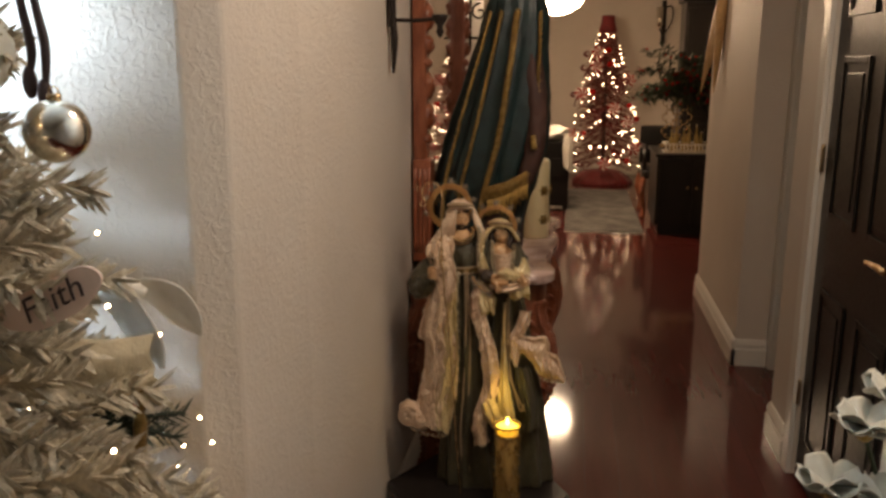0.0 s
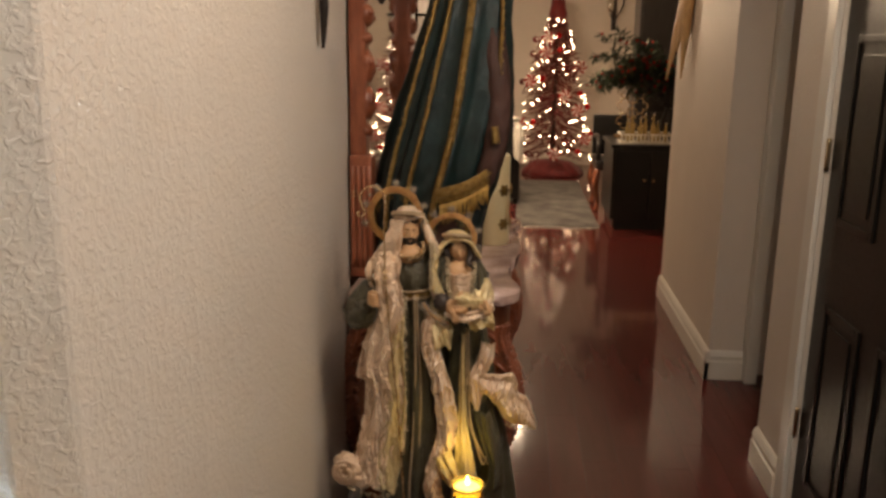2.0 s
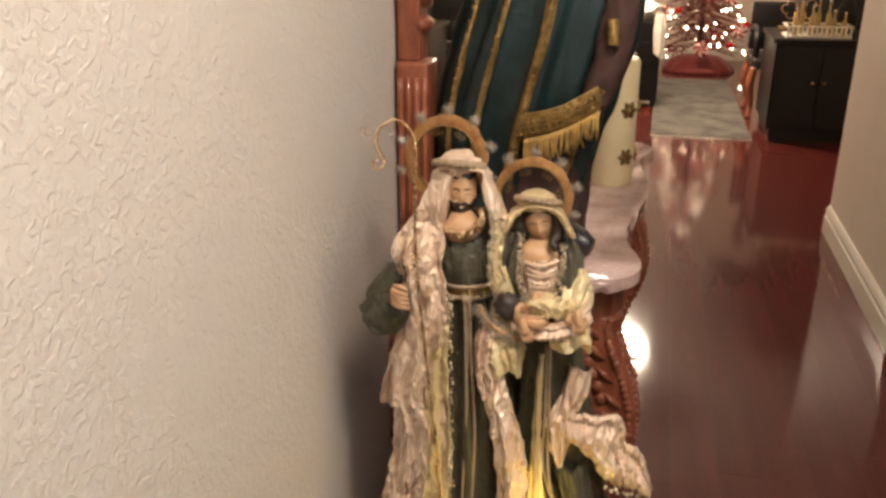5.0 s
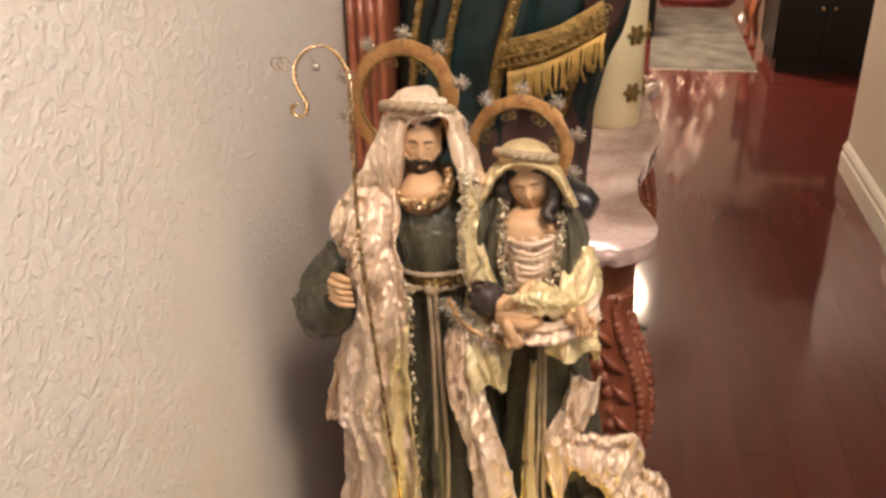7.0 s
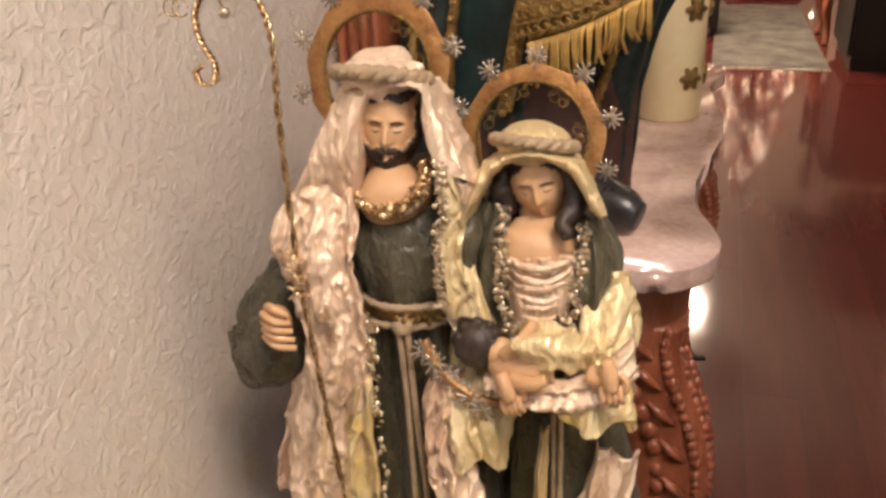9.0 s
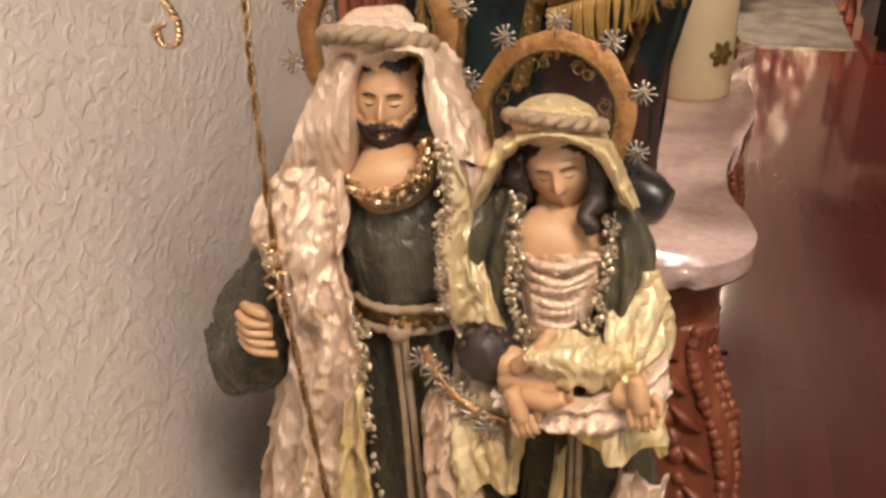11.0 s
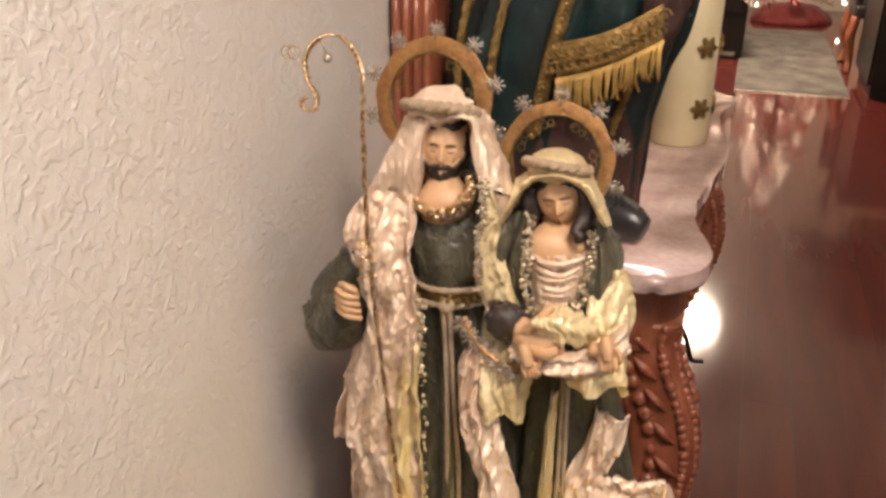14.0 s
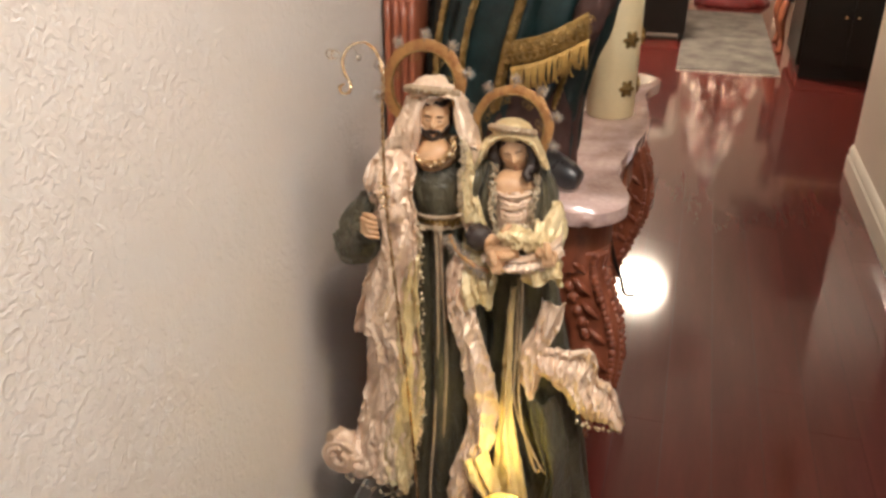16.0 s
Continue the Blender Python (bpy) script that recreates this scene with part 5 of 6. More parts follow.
def rug():
    x0, x1, y0, y1 = -0.04, 0.66, 7.42, 10.0
    t = thing("runner_rug", ((x0 + x1) / 2, (y0 + y1) / 2, 0), "grey and beige patterned runner rug on the plank floor", "rug")
    part("woven_body", one((x0, y0, 0.001), (x1, y1, 0.012), 0.004), M["rug"], t, smooth=False)
    rnd = random.Random(8)
    for y in (y0, y1):
        bm = bmesh.new()
        for k in range(60):
            x = x0 + 0.006 + (x1 - x0 - 0.012) * k / 59
            tube(bm, [(x, y, 0.008), (x + rnd.uniform(-0.006, 0.006), y + (0.035 if y > 9 else -0.035), 0.003)], 0.0022, seg=5, n=2)
        part("fringe", bm, M["white"], t)["kind"] = "stuff"


rug()


def lit_tree():
    cx, cy, top, low, rad = 0.385, 10.65, 1.93, 0.20, 0.43
    t = thing("christmas_tree", (cx, cy, 0), "lit Christmas tree with red bows and peppermint ornaments", "tree")
    rnd = random.Random(21)
    part("trunk", tube(bmesh.new(), [(cx, cy, 0.02), (cx, cy, top - 0.05)], [0.035, 0.008], seg=8), M["blackwood"], t)
    bm = bmesh.new()
    for k in range(420):
        v = (k / 420) ** 0.8
        z = low + (top - low) * v
        r = rad * (1 - v) ** 0.6 + 0.03
        a = k * 2.399
        d = Vector((math.cos(a), math.sin(a), 0))
        r *= rnd.uniform(0.75, 1.1)
        p0, p1 = Vector((cx, cy, z + 0.05)), Vector((cx, cy, z - 0.05)) + d * r
        tube(bm, [p0, p0.lerp(p1, 0.6) + Vector((0, 0, 0.02)), p1], [0.006, 0.004, 0.002], seg=4, n=4)
        for j in range(16):
            m = p0.lerp(p1, rnd.uniform(0.35, 1))
            e = m + (d * 0.03 + Vector((rnd.uniform(-0.05, 0.05), rnd.uniform(-0.05, 0.05), rnd.uniform(-0.03, 0.04))))
            n = Vector((rnd.uniform(-1, 1), rnd.uniform(-1, 1), rnd.uniform(-1, 1))).normalized() * 0.006
            vs = [bm.verts.new(m + n), bm.verts.new(m - n), bm.verts.new(e)]
            bm.faces.new(vs)
    part("crown", bm, M["redneedles"], t, "dark russet needled branches", smooth=False)
    bm = bmesh.new()
    for k in range(150):
        v = rnd.random() ** 1.2
        a = rnd.uniform(0, 6.283)
        r = (rad * (1 - v) ** 0.6 + 0.03) * rnd.uniform(0.9, 1.1)
        ball(bm, (cx + r * math.cos(a), cy + r * math.sin(a), low - 0.03 + (top - low) * v), 0.0075, 0, 6)
    part("fairy_lights", bm, M["bulb"], t, "warm white fairy bulbs")["kind"] = "stuff"
    for k in range(9):
        v = 0.05 + 0.85 * k / 9
        a = -1.57 + 1.25 * math.sin(k * 2.3)
        r = (rad * (1 - v) ** 0.6 + 0.06)
        c = Vector((cx + r * math.cos(a), cy + r * math.sin(a), low + (top - low) * v))
        bm = bmesh.new()
        for j in range(12):
            b = 2 * math.pi * j / 12
            pts = [c + Vector((0.075 * s * math.cos(b + 1.1 * s), -0.012 * (1 - s), 0.075 * s * math.sin(b + 1.1 * s))) for s in (0.1, 0.4, 0.7, 1.0)]
            tube(bm, pts, [0.006, 0.012, 0.019, 0.018], j % 2, 6, 8, 0.6)
        finish(bm, "peppermint_ornament", [M["redgloss"], M["white"]], parent_origin(t), True, t, "red and white peppermint swirl disc")
        c2 = Vector((cx + r * math.cos(a + 0.6), cy + r * math.sin(a + 0.6), low + (top - low) * v + 0.03))
        part("bauble", ball(bmesh.new(), c2, 0.036, 0, 14), M["redgloss"], t, "glossy red bauble")
        c3 = Vector((cx + r * math.cos(a - 0.55), cy + r * math.sin(a - 0.55), low + (top - low) * v - 0.02))
        bm = bmesh.new()
        for s in (-1, 1):
            tube(bm, [c3, c3 + Vector((0.05 * s, -0.01, 0.035)), c3 + Vector((0.075 * s, 0, 0)), c3 + Vector((0.04 * s, -0.005, -0.02)), c3], [0.006, 0.02, 0.022, 0.016, 0.006], 0, 8, 18, 0.35)
            tube(bm, [c3, c3 + Vector((0.02 * s, -0.01, -0.06)), c3 + Vector((0.04 * s, 0, -0.12))], [0.008, 0.018, 0.014], 0, 8, 10, 0.3)
        part("bow", bm, M["red"], t, "red velvet bow")
    bm = bmesh.new()
    lathe(bm, (cx, cy, top - 0.10), [(0.10, 0), (0.11, 0.03), (0.085, 0.12), (0.08, 0.20), (0.001, 0.21)], seg=20)
    part("hat", bm, M["red"], t, "red velvet hat topper")
    part("stand_skirt", lathe(bmesh.new(), (cx, cy, 0), [(0.36, 0.0), (0.37, 0.02), (0.32, 0.08), (0.22, 0.15), (0.05, 0.17)], seg=40, flute=0.05, count=11), M["red"], t, "gathered red velvet tree skirt")


lit_tree()


def pendant():
    x, y, z = -0.17, 8.0, 1.93
    t = thing("pendant_lamp", (x, y, CEIL), "bright opal glass pendant lamp below the ceiling", "lamp")
    part("canopy", lathe(bmesh.new(), (x, y, CEIL), [(0.06, -0.03), (0.065, -0.004), (0.03, -0.001)]), M["brass"], t)
    part("rod", tube(bmesh.new(), [(x, y, CEIL - 0.02), (x, y, z + 0.12)], 0.008, seg=8), M["brass"], t)
    part("shade", lathe(bmesh.new(), (x, y, z), [(0.001, -0.03), (0.10, -0.01), (0.20, 0.05), (0.25, 0.14), (0.245, 0.16), (0.05, 0.15)], seg=32), M["pendant"], t, "glowing opal glass bowl")
    # out-of-view plate, added to keep the bowl's light off the ceiling
    part("cover", lathe(bmesh.new(), (x, y, z), [(0.001, 0.164), (0.262, 0.164), (0.265, 0.172), (0.12, 0.185), (0.001, 0.19)], seg=32), M["brass"], t, "added brass plate blocking upward lamp light")


pendant()


def sideboard():
    x0, x1, y0, y1, h = 0.74, 1.62, 7.42, 8.15, 0.71
    t = thing("sideboard", ((x0 + x1) / 2, (y0 + y1) / 2, 0), "black lacquered sideboard against the far room wall", "cabinet")
    part("top", one((x0 - 0.02, y0 - 0.02, h - 0.03), (x1 + 0.02, y1 + 0.02, h), 0.006), M["black"], t, smooth=False)
    part("body", one((x0, y0, 0.09), (x1, y1, h - 0.032), 0.004), M["black"], t, smooth=False)
    part("plinth", one((x0 + 0.03, y0 + 0.03, 0), (x1 - 0.03, y1 - 0.03, 0.088)), M["black"], t, smooth=False)
    for k in range(3):
        a = x0 + 0.02 + k * 0.285
        d = part("cabinet_door", one((a, y0 - 0.014, 0.11), (a + 0.27, y0 - 0.002, h - 0.05), 0.004), M["black"], t, smooth=False)
        part("knob", ball(bmesh.new(), (a + (0.24 if k == 0 else 0.03), y0 - 0.024, 0.42), 0.012, 0, 10), M["brass"], d, "small brass knob")
    # white lattice tray
    s = thing("lattice_tray", (1.0, 7.60, h), "white pierced lattice tray on the black sideboard", "tray")
    part("base", one((0.80, 7.48, h + 0.001), (1.22, 7.72, h + 0.012), 0.003), M["white"], s, smooth=False)
    for lo, hi in (((0.80, 7.48), (1.22, 7.49)), ((0.80, 7.71), (1.22, 7.72)), ((0.80, 7.491), (0.81, 7.709)), ((1.21, 7.491), (1.22, 7.709))):
        part("rail", one((*lo, h + 0.070), (*hi, h + 0.082), 0.002), M["white"], s, smooth=False)
    for k in range(14):
        part("picket", one((0.805 + 0.0305 * k, 7.481, h + 0.013), (0.817 + 0.0305 * k, 7.489, h + 0.069)), M["white"], s, smooth=False)
    rnd = random.Random(3)
    for k in range(7):
        bx, by, bh = 0.86 + 0.052 * k, 7.56 + 0.09 * (k % 2), rnd.uniform(0.14, 0.26)
        b = thing("bottle", (bx, by, h + 0.012), "slim clear glass bottle on a white tray", "bottle", "bottles on the tray")
        part("flask", lathe(bmesh.new(), (bx, by, h + 0.013), [(0.016, 0), (0.02, 0.01), (0.02, bh * 0.6), (0.008, bh * 0.75), (0.008, bh)], seg=14), M["glass"], b)
        part("stopper", ball(bmesh.new(), (bx, by, h + 0.013 + bh + 0.006), (0.010, 0.010, 0.012), 0, 10), M["silver"], b)
    # gilt quatrefoil panel
    q = thing("wire_screen", (0.98, 7.98, h), "gilt quatrefoil wire panel standing on the sideboard", "ornament")
    for i in range(2):
        for j in range(3):
            c = Vector((0.88 + 0.13 * i, 7.98, 0.86 + 0.13 * j))
            for k in range(4):
                a = k * math.pi / 2
                o = c + Vector((0.034 * math.cos(a), 0, 0.034 * math.sin(a)))
                part("loop", tube(bmesh.new(), [o + Vector((0.032 * math.cos(a + b), 0, 0.032 * math.sin(a + b))) for b in (radians(-115 + 23 * m) for m in range(11))], 0.005, seg=6, n=22), M["brass"], q)
    part("foot", one((0.80, 7.95, h + 0.001), (1.10, 8.01, h + 0.03), 0.004), M["brass"], q, smooth=False)
    part("post", tube(bmesh.new(), [(0.945, 7.98, h + 0.03), (0.945, 7.98, 1.20)], 0.005, seg=6, n=3), M["brass"], q)


sideboard()


def greenery():
    cx, cy, z0 = 1.02, 7.86, 0.71
    t = thing("greenery_arrangement", (cx, cy, z0), "dark leafy arrangement with red berries in a black vase", "plant")
    part("vase", lathe(bmesh.new(), (cx + 0.22, cy, z0 + 0.001), [(0.05, 0), (0.075, 0.06), (0.07, 0.16), (0.035, 0.24), (0.045, 0.27), (0.03, 0.268)], seg=20), M["black"], t)
    rnd = random.Random(9)
    leaves, berries, stems = bmesh.new(), bmesh.new(), bmesh.new()
    for k in range(74):
        e = Vector((cx + rnd.uniform(-0.48, 0.40), cy + rnd.uniform(-0.18, 0.2), 1.25 + rnd.uniform(-0.17, 0.14) + (0.25 if k % 9 == 0 else 0)))
        s = Vector((cx + 0.22, cy, z0 + 0.26))
        mid = s.lerp(e, 0.5) + Vector((0, 0, 0.16))
        tube(stems, [s, mid, e], [0.004, 0.003, 0.002], seg=5, n=10)
        for c in spline([s, mid, e], 15)[6:]:
            for j in range(7):
                d = Vector((rnd.uniform(-1, 1), rnd.uniform(-1, 1), rnd.uniform(-0.7, 0.7))).normalized()
                w = d.cross(Vector((0.3, 0.2, 1))).normalized() * 0.012
                m = c + d * 0.035
                vs = [leaves.verts.new(p) for p in (c, m + w, c + d * 0.075, m - w)]
                leaves.faces.new(vs)
            if rnd.random() < 0.3:
                ball(berries, c + Vector((0, -0.03, 0.02)), 0.012, 0, 6)
    part("stalk", stems, M["blackwood"], t)["kind"] = "stuff"
    part("foliage", leaves, M["leaf"], t, smooth=False)["kind"] = "stuff"
    part("berry_cluster", berries, M["redgloss"], t, "small red berries")["kind"] = "stuff"


greenery()


def armchair():
    x0, y0 = 0.68, 8.22
    t = thing("armchair", (x0 + 0.2, y0 + 0.25, 0), "dark carved wooden armchair with padded back", "chair")
    part("seat", one((x0, y0, 0.38), (x0 + 0.46, y0 + 0.5, 0.47), 0.02), M["blackwood"], t)
    part("backrest", one((x0, y0 + 0.44, 0.48), (x0 + 0.46, y0 + 0.52, 0.86), 0.025), M["black"], t)
    for dx in (0.02, 0.44):
        for dy in (0.03, 0.47):
            part("leg", tube(bmesh.new(), [(x0 + dx, y0 + dy, 0.39), (x0 + dx - 0.02, y0 + dy - 0.02, 0.25), (x0 + dx + 0.01, y0 + dy, 0.1), (x0 + dx, y0 + dy - 0.02, 0)], [0.03, 0.034, 0.02, 0.026], seg=10), M["mahogany"], t)
        part("arm", tube(bmesh.new(), [(x0 + dx, y0 + 0.46, 0.66), (x0 + dx, y0 + 0.2, 0.68), (x0 + dx, y0 + 0.02, 0.63), (x0 + dx, y0 + 0.03, 0.47)], 0.022, seg=10), M["blackwood"], t)


armchair()


def cloth_stool():
    x0, x1, y0, y1, h = -0.40, -0.02, 8.45, 8.95, 0.70
    t = thing("side_cabinet", ((x0 + x1) / 2, (y0 + y1) / 2, 0), "small dark side cabinet with a drawer", "cabinet")
    part("body", one((x0, y0, 0.06), (x1, y1, h), 0.006), M["black"], t, smooth=False)
    d = part("drawer", one((x0 + 0.03, y0 - 0.012, 0.36), (x1 - 0.03, y0 - 0.002, 0.54), 0.004), M["black"], t, smooth=False)
    part("knob", ball(bmesh.new(), ((x0 + x1) / 2, y0 - 0.022, 0.45), 0.012, 0, 10), M["silver"], d, "silver knob")
    for x in (x0 + 0.03, x1 - 0.03):
        for y in (y0 + 0.03, y1 - 0.03):
            part("foot", lathe(bmesh.new(), (x, y, 0), [(0.02, 0), (0.026, 0.03), (0.02, 0.059)], seg=12), M["black"], t)
    c = thing("folded_throw", ((x0 + x1) / 2, (y0 + y1) / 2, h), "crumpled white cloth heaped on the side cabinet", "cloth")
    bm = bmesh.new()
    ball(bm, ((x0 + x1) / 2 + 0.02, y0 + 0.2, h + 0.07), (0.17, 0.17, 0.075), 0, 24, None, 0.5)
    part("heap", bm, M["white"], c)
    bm = bmesh.new()
    cloth(bm, [(x1 - 0.06, y0 - 0.016, h + 0.06), (x1 - 0.07, y0 - 0.02, h - 0.06), (x1 - 0.055, y0 - 0.02, h - 0.24)], [(x1 + 0.02, y0 - 0.016, h + 0.06), (x1 + 0.03, y0 - 0.02, h - 0.06), (x1 + 0.02, y0 - 0.02, h - 0.30)], 0, 0.02, 2, 0.01, 0.01, 0.006, 14, 20)
    part("fall", bm, M["white"], c)


cloth_stool()


def hutch():
    x0, x1, y0, y1, h = 1.00, 1.66, 8.22, 8.62, 2.02
    t = thing("tall_hutch", ((x0 + x1) / 2, (y0 + y1) / 2, 0), "tall dark wooden hutch behind the sideboard", "cabinet")
    part("body", one((x0, y0, 0.06), (x1, y1, h), 0.008), M["blackwood"], t, smooth=False)
    part("cornice", one((x0 - 0.03, y0 - 0.03, h + 0.002), (x1 + 0.03, y1 + 0.02, h + 0.06), 0.012), M["blackwood"], t, smooth=False)
    part("plinth", one((x0 + 0.02, y0 + 0.02, 0), (x1 - 0.02, y1 - 0.02, 0.058)), M["blackwood"], t, smooth=False)
    for k in range(2):
        a = x0 + 0.02 + k * 0.315
        for z0, z1 in ((0.10, 0.92), (0.98, h - 0.05)):
            d = part("cabinet_door", one((a, y0 - 0.016, z0), (a + 0.305, y0 - 0.002, z1), 0.005), M["blackwood"], t, smooth=False)
            part("knob", ball(bmesh.new(), (a + (0.28 if k == 0 else 0.025), y0 - 0.026, (z0 + z1) / 2), 0.012, 0, 10), M["brass"], d, "small brass knob")


hutch()


def far_sconce():
    x, y, z = 1.12, 11.48, 1.96
    t = thing("glass_sconce", (x, y, z), "iron wall sconce with a tall glass cup", "sconce")
    part("plate", one((x - 0.03, y, z - 0.25), (x + 0.03, y + 0.018, z + 0.3), 0.006), M["iron"], t, smooth=False)
    part("scroll", tube(bmesh.new(), [(x, y, z + 0.2), (x + 0.09, y - 0.03, z + 0.22), (x + 0.10, y - 0.05, z + 0.05), (x, y - 0.06, z - 0.12), (x - 0.06, y - 0.08, z - 0.05)], 0.010, seg=8), M["iron"], t)
    part("cup", lathe(bmesh.new(), (x - 0.06, y - 0.08, z - 0.04), [(0.02, 0), (0.04, 0.04), (0.045, 0.25), (0.042, 0.25), (0.03, 0.03), (0.001, 0.01)], seg=18), M["silver"], t)


far_sconce()

# ---- entry things ----


def branch(bm, a, b, rnd, spikes, length, width, mi=0):
    """A fir bough: stem and needle spikes pointing outwards and forwards."""
    a, b = Vector(a), Vector(b)
    d = (b - a).normalized()
    tube(bm, [a, a.lerp(b, 0.5) + Vector((0, 0, 0.01)), b], [0.006, 0.004, 0.003], mi, 5, 5)
    for k in range(spikes):
        m = a.lerp(b, 0.25 + 0.75 * k / spikes)
        s = Vector((rnd.uniform(-1, 1), rnd.uniform(-1, 1), rnd.uniform(-1, 1)))
        s = (s - d * s.dot(d)).normalized()
        e = m + (d * 0.75 + s * 0.8).normalized() * length * rnd.uniform(0.7, 1.15)
        side = d.cross(s).normalized() * width
        up = (e - m).cross(side).normalized() * width
        base = [bm.verts.new(p) for p in (m + side, m - side * 0.5 + up * 0.87, m - side * 0.5 - up * 0.87)]
        mid = [bm.verts.new(m.lerp(e, 0.7) + o * 0.9) for o in (side, -side * 0.5 + up * 0.87, -side * 0.5 - up * 0.87)]
        tip = bm.verts.new(e)
        for i in range(3):
            j = (i + 1) % 3
            bm.faces.new((base[i], base[j], mid[j], mid[i])).material_index = mi
            bm.faces.new((mid[i], mid[j], tip)).material_index = mi


def flocked_tree():
    cx, cy = -0.95, 0.85
    t = thing("flocked_tree", (cx, cy, 0), "white flocked Christmas tree dressed with silver and white", "tree")
    rnd = random.Random(31)
    part("trunk", tube(bmesh.new(), [(cx, cy, 0), (cx, cy, 2.15)], [0.04, 0.01], seg=10), M["blackwood"], t)
    bm = bmesh.new()
    for k in range(300):
        v = k / 300
        z = 0.25 + 1.85 * v
        r = 0.72 * (1 - v) ** 0.75 * rnd.uniform(0.82, 1.05) + 0.04
        a = (k * 2.399) % 6.283
        if 1.0 < a < 4.9 and k % 2:
            continue
        tip = Vector((cx + r * math.cos(a), cy + r * math.sin(a), z - 0.03 + rnd.uniform(-0.03, 0.03)))
        root = Vector((cx, cy, z + 0.03))
        if tip.y > 1.27:
            tip.y = 1.27
        branch(bm, root, tip, rnd, 110, 0.046, 0.0040)
        for s in (-1, 1):
            off = Vector((-math.sin(a), math.cos(a), 0.2)) * s * 0.11
            e = root.lerp(tip, 0.85) + off
            e.y = min(e.y, 1.27)
            branch(bm, root.lerp(tip, 0.55), e, rnd, 54, 0.042, 0.0040)
    part("foliage", bm, M["flocked"], t, "snow flocked fir boughs", smooth=False)
    bm = bmesh.new()
    for k in range(130):
        v = rnd.random()
        a = rnd.uniform(-1.2, 1.3)
        r = 0.72 * (1 - v) ** 0.75 * 0.95 + 0.05
        p = Vector((cx + r * math.cos(a), min(cy + r * math.sin(a), 1.24), 0.3 + 1.75 * v))
        ball(bm, p, 0.0026, 0, 6)
    part("fairy_lights", bm, M["tinybulb"], t, "warm white fairy bulbs")["kind"] = "stuff"
    hung = []

    def hang(name, at, label, cat="ornament"):
        hung.append(thing(name, at, label, cat, "ornaments on the flocked tree"))
        return hung[-1]


    def bauble(c, r, m, label):
        o = hang("bauble", c, label)
        part("globe", ball(bmesh.new(), c, r, 0, 28), M[m], o)
        part("cap", lathe(bmesh.new(), (c[0], c[1], c[2] + r * 0.96), [(r * 0.22, 0), (r * 0.22, r * 0.18), (0.002, r * 0.2)], seg=14), M["brass"], o)
        part("loop", tube(bmesh.new(), [(c[0] + 0.006 * math.cos(a), c[1], c[2] + r * 1.2 + 0.006 * math.sin(a)) for a in (0.7 * k for k in range(10))], 0.001, seg=5, n=20), M["brass"], o)
    bauble((-0.605, 1.0, 1.385), 0.036, "silver", "glossy silver bauble on the flocked tree")
    bauble((-0.702, 0.98, 1.475), 0.058, "pearl", "large pearl white bauble on the flocked tree")
    bauble((-0.700, 1.0, 1.025), 0.038, "silver", "crackled silver and gold bauble")
    bauble((-0.745, 0.95, 1.62), 0.04, "pearl", "pearl white bauble near the top")
    # wooden word sign
    o = hang("word_sign", (-0.632, 0.985, 1.195), "pale pink wooden sign lettered Faith with rounded ends", "sign")
    tilt = Euler((0, radians(-27), radians(12))).to_matrix()
    c = Vector((-0.574, 0.915, 1.215))
    bm = bmesh.new()
    pts = [(0.043 * math.cos(a) + (0.016 if math.cos(a) > 0 else -0.016), 0.022 * math.sin(a) * (1 + 0.12 * math.sin(3 * a))) for a in (2 * math.pi * k / 36 for k in range(36))]
    fr = [bm.verts.new(c + tilt @ Vector((x, -0.003, z))) for x, z in pts]
    bk = [bm.verts.new(c + tilt @ Vector((x, 0.003, z))) for x, z in pts]
    bm.faces.new(fr)
    bm.faces.new(bk[::-1])
    for k in range(36):
        bm.faces.new((fr[k], fr[(k + 1) % 36], bk[(k + 1) % 36], bk[k]))
    part("board", bm, M["sign"], o, smooth=False)
    curve = bpy.data.curves.new("lettering", "FONT")
    curve.body, curve.size, curve.extrude, curve.align_x, curve.align_y, curve.shear = "Faith", 0.037, 0.0006, "CENTER", "CENTER", 0.25
    tmp = new("lettering", curve)
    me = bpy.data.meshes.new_from_object(tmp)
    bpy.data.objects.remove(tmp)
    me.transform(Matrix.Translation(c - Vector(o.location)) @ tilt.to_4x4() @ Matrix.Translation((0, -0.0042, 0)) @ pose(0, 0, 0, 90))
    me.materials.append(M["ink"])
    let = new("lettering", me)
    let.parent = o
    # white ribbon bow with two pointed tails
    o = hang("ribbon_bow", (-0.60, 1.16, 1.16), "white felt ribbon bow with pointed tails", "bow")
    for L, R in (([(-0.612, 1.13, 1.178), (-0.580, 1.15, 1.140), (-0.556, 1.165, 1.105), (-0.527, 1.18, 1.088)], [(-0.575, 1.13, 1.186), (-0.540, 1.15, 1.172), (-0.519, 1.17, 1.130), (-0.520, 1.18, 1.088)]),
                 ([(-0.640, 1.11, 1.165), (-0.622, 1.12, 1.125), (-0.598, 1.13, 1.080), (-0.568, 1.135, 1.052)], [(-0.588, 1.11, 1.168), (-0.568, 1.12, 1.130), (-0.556, 1.13, 1.085), (-0.560, 1.135, 1.050)])):
        bm = bmesh.new()
        cloth(bm, L, R, 0, 0.004, 1, 0.001, 0.002, 0.002, 14, 26, seed=2)
        part("tail", bm, M["white"], o)
    part("knot", ball(bmesh.new(), (-0.607, 1.115, 1.172), (0.034, 0.018, 0.018), 0, 16, None, 0.3), M["white"], o)
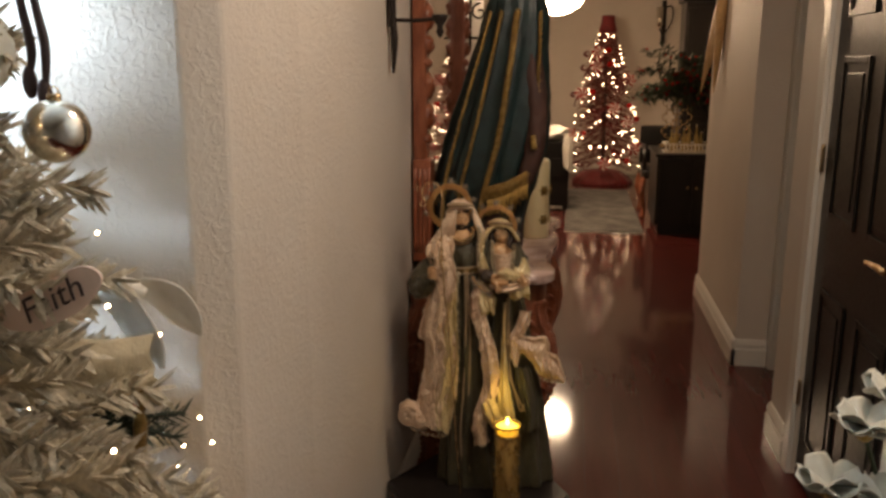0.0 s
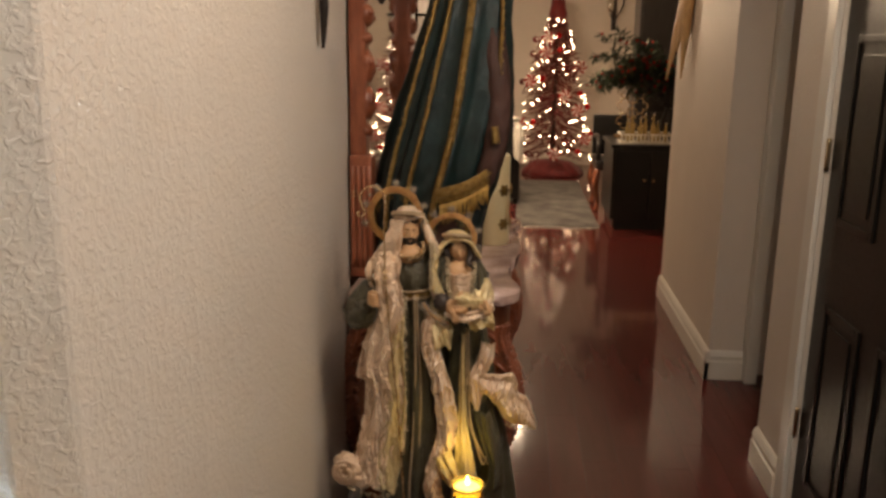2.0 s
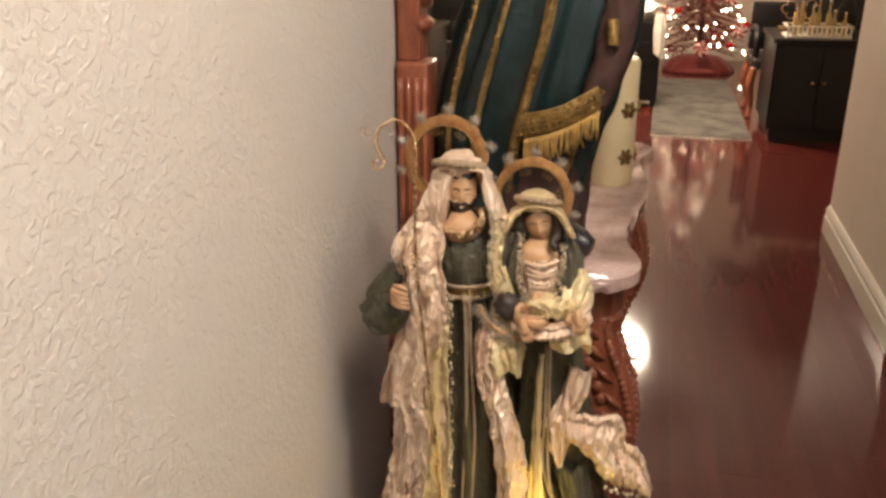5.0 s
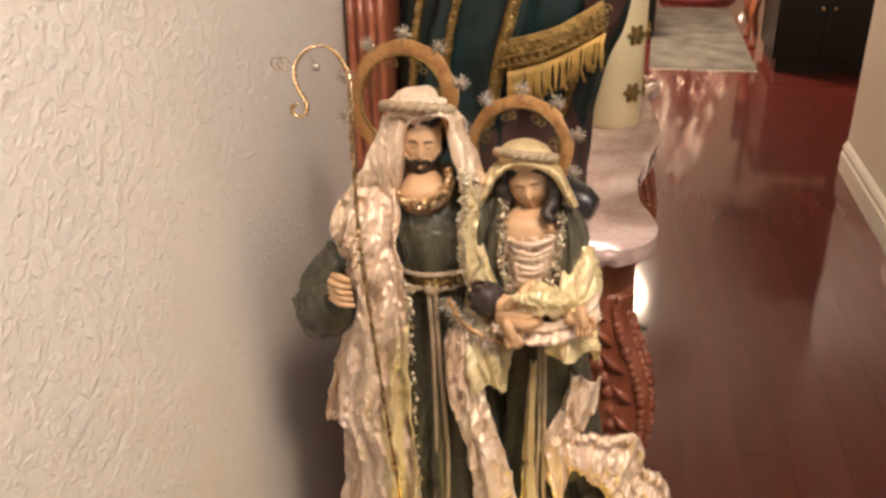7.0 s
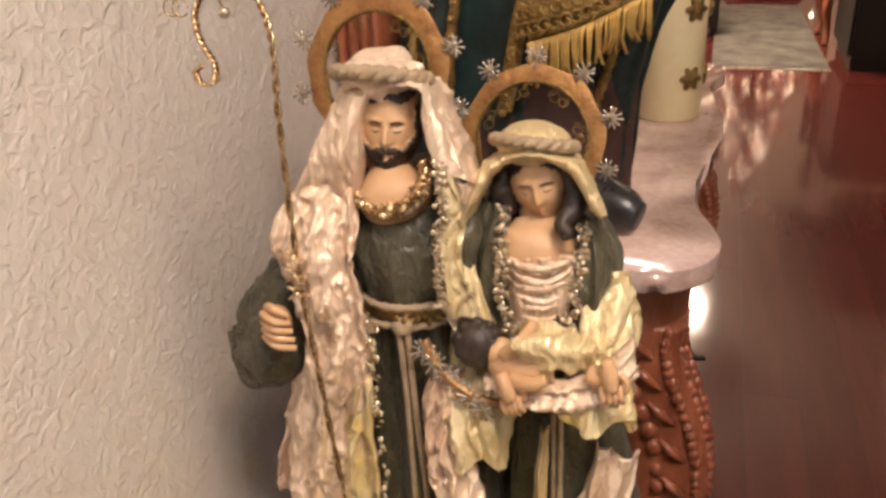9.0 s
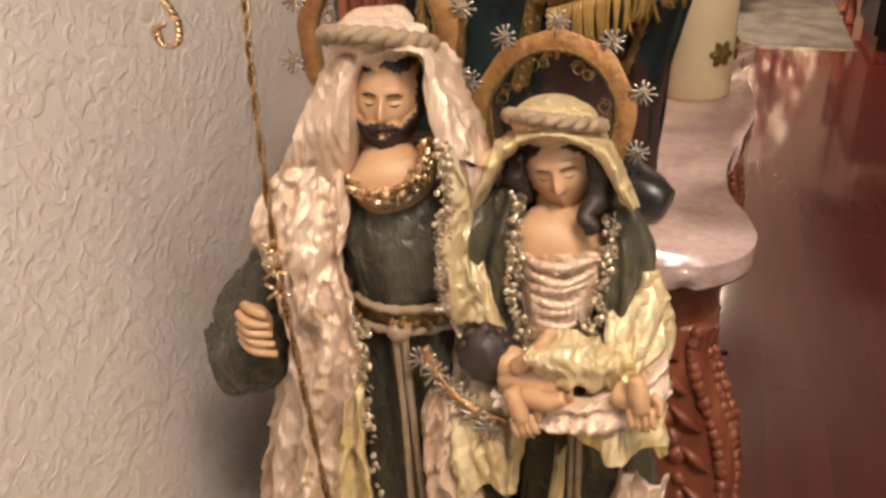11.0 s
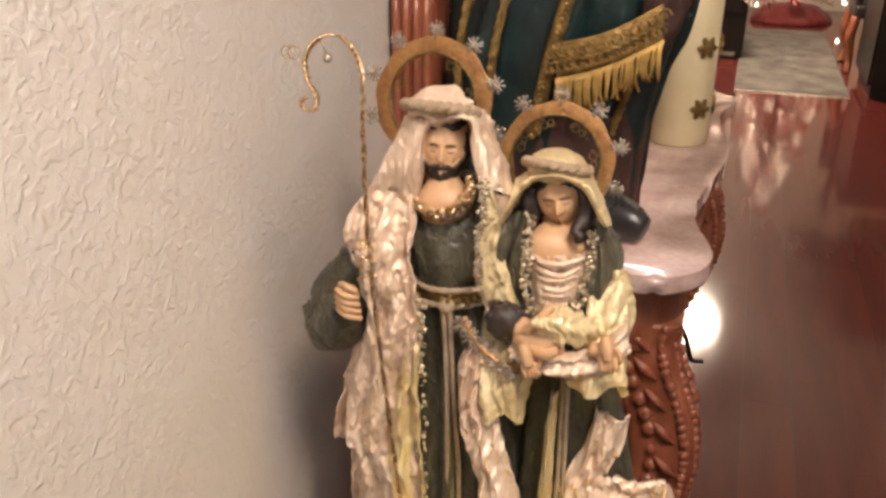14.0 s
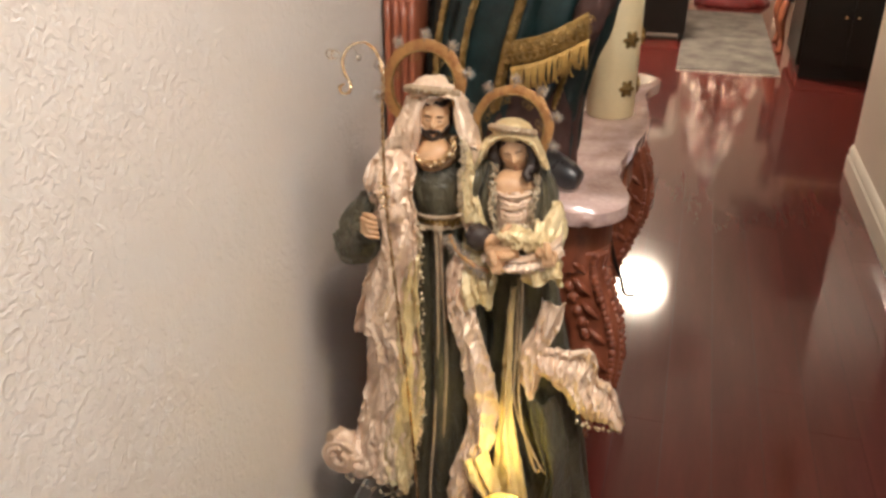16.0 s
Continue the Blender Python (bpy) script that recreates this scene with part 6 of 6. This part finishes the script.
    # broad gauze ribbon
    o = hang("gauze_ribbon", (-0.64, 1.06, 1.05), "broad sheer cream ribbon winding round the boughs", "ribbon")
    bm = bmesh.new()
    cloth(bm, [(-0.80, 0.98, 1.135), (-0.70, 1.02, 1.130), (-0.62, 1.08, 1.110), (-0.59, 1.14, 1.10)], [(-0.80, 0.98, 1.045), (-0.70, 1.02, 1.030), (-0.62, 1.08, 1.020), (-0.585, 1.14, 1.03)], 0, 0.012, 2, 0.006, 0.004, 0.003, 18, 40, seed=4)
    part("band", bm, M["gauze"], o)
    # slim gold drop
    o = hang("gold_drop", (-0.556, 1.05, 1.02), "slim gilded drop ornament with a red bead", "ornament")
    part("shaft", tube(bmesh.new(), [(-0.562, 1.05, 0.90), (-0.559, 1.05, 0.96), (-0.556, 1.05, 1.0), (-0.554, 1.05, 1.02)], [0.006, 0.007, 0.010, 0.005], seg=10, n=30), M["gold"], o)
    part("crown", lathe(bmesh.new(), (-0.554, 1.05, 1.02), [(0.006, 0), (0.011, 0.012), (0.006, 0.022), (0.008, 0.032), (0.001, 0.036)], seg=12), M["gold"], o)
    part("bead", ball(bmesh.new(), (-0.553, 1.039, 1.036), 0.004, 0, 10), M["redgloss"], o, "glossy red bead")
    # green sprig
    o = hang("fir_sprig", (-0.58, 1.07, 0.99), "small unflocked green fir sprig", "sprig")
    bm = bmesh.new()
    for e in ((-0.515, 1.10, 1.0), (-0.53, 1.10, 0.96), (-0.60, 1.04, 1.03), (-0.55, 1.08, 1.03)):
        branch(bm, (-0.60, 1.05, 0.985), e, rnd, 40, 0.03, 0.0012)
    part("needles", bm, M["needles"], o, smooth=False)
    # dark paired tassels
    o = hang("tassel_pair", (-0.625, 1.0, 1.62), "pair of dark brown cord tassels with knobbed ends", "tassel")
    for dx, z0 in ((0, 1.47), (0.018, 1.455)):
        part("cord", tube(bmesh.new(), [(-0.632 + dx, 1.0, 1.60), (-0.628 + dx, 0.995, 1.55), (-0.624 + dx, 1.0, 1.50), (-0.628 + dx, 1.0, z0)], [0.007, 0.005, 0.006, 0.004], seg=8), M["ink"], o)
        part("tip", ball(bmesh.new(), (-0.630 + dx, 1.0, z0 - 0.012), (0.009, 0.009, 0.02), 0, 10), M["ink"], o)
    part("bow_top", ball(bmesh.new(), (-0.624, 1.0, 1.605), (0.018, 0.014, 0.02), 0, 12, None, 0.4), M["ink"], o)

    # everything hangs on the outer tips, clear of the boughs
    for o in hung:
        if o.name.split(".")[0] in ("ribbon_bow", "gold_drop", "fir_sprig", "tassel_pair"):
            continue
        o.location += Vector((0.55, -0.75, 0.25)).normalized() * 0.08


flocked_tree()


def magnolias():
    cx, cy = 0.56, 1.36
    t = thing("flower_vase", (cx, cy, 0), "tall dark floor vase of pearl white magnolias", "flowers")
    part("vase", lathe(bmesh.new(), (cx, cy, 0), [(0.09, 0), (0.10, 0.02), (0.075, 0.2), (0.10, 0.42), (0.06, 0.56), (0.07, 0.6), (0.05, 0.58)], seg=28), M["black"], t)
    rnd = random.Random(6)
    for k, c in enumerate(((0.452, 1.30, 0.945), (0.405, 1.285, 0.855), (0.50, 1.33, 0.985), (0.48, 1.27, 0.84), (0.56, 1.40, 0.93))):
        c = Vector(c)
        part("stem", tube(bmesh.new(), [(cx, cy, 0.56), ((cx + c.x) / 2 + 0.02, (cy + c.y) / 2, 0.74), c], 0.004, seg=6), M["leaf"], t)
        f = part("flower", ball(bmesh.new(), c, 0.012, 0, 10, None, 0.3), M["fringe"], t, "pearl white magnolia bloom")
        for j in range(8):
            a = j * 0.785 + k
            out = Vector((math.cos(a), math.sin(a) * 0.8 - 0.25, 0.35 + 0.3 * (j % 2))).normalized()
            side = out.cross(Vector((0, 0, 1))).normalized()
            bm = bmesh.new()
            cloth(bm, [c + side * 0.006, c + out * 0.03 + side * 0.026, c + out * 0.052 + side * 0.018 + Vector((0, 0, 0.006))], [c - side * 0.006, c + out * 0.03 - side * 0.026, c + out * 0.052 - side * 0.018 + Vector((0, 0, 0.006))],
                  0, -0.010, 1, 0.001, 0.002, 0.002, 9, 9, seed=j, out=out.cross(side))
            part("petal", bm, M["pearl"], f)


magnolias()

# ---- floor planks ----


def planks():
    w, rnd = 0.125, random.Random(11)
    rest = bmesh.new()
    meshes = {}
    count = 0
    for i in range(-24, 22):
        x0 = WX + i * w
        y = -3.3 + rnd.uniform(0, 1.2)
        cuts = [-3.3]
        while y < 11.6:
            cuts.append(y)
            y += 1.2
        cuts.append(11.6)
        for a, b in zip(cuts, cuts[1:]):
            if b - a < 0.05:
                continue
            near = -0.55 <= x0 <= 0.85 and b > 2.2 and a < 9
            lo, hi = (x0 + 0.0005, a + 0.0005, -0.0028), (x0 + w - 0.0005, b - 0.0005, 0.0)
            if near:
                key = round(b - a, 3)
                if key not in meshes:
                    ob = finish(one((0, 0, -0.0028), (w - 0.0010, b - a - 0.0010, 0)), "plank", M["floor"], smooth=False)
                    meshes[key] = ob.data
                else:
                    ob = new("plank", meshes[key])
                ob.parent = FLOOR
                ob.location = Vector(lo) + Vector((0, 0, 0.0028)) - FLOOR.location
                count += 1
            else:
                box(rest, lo, hi)
    ob = finish(rest, "far_planks", M["floor"], FLOOR.location, False, FLOOR)
    ob["kind"] = "stuff"


planks()
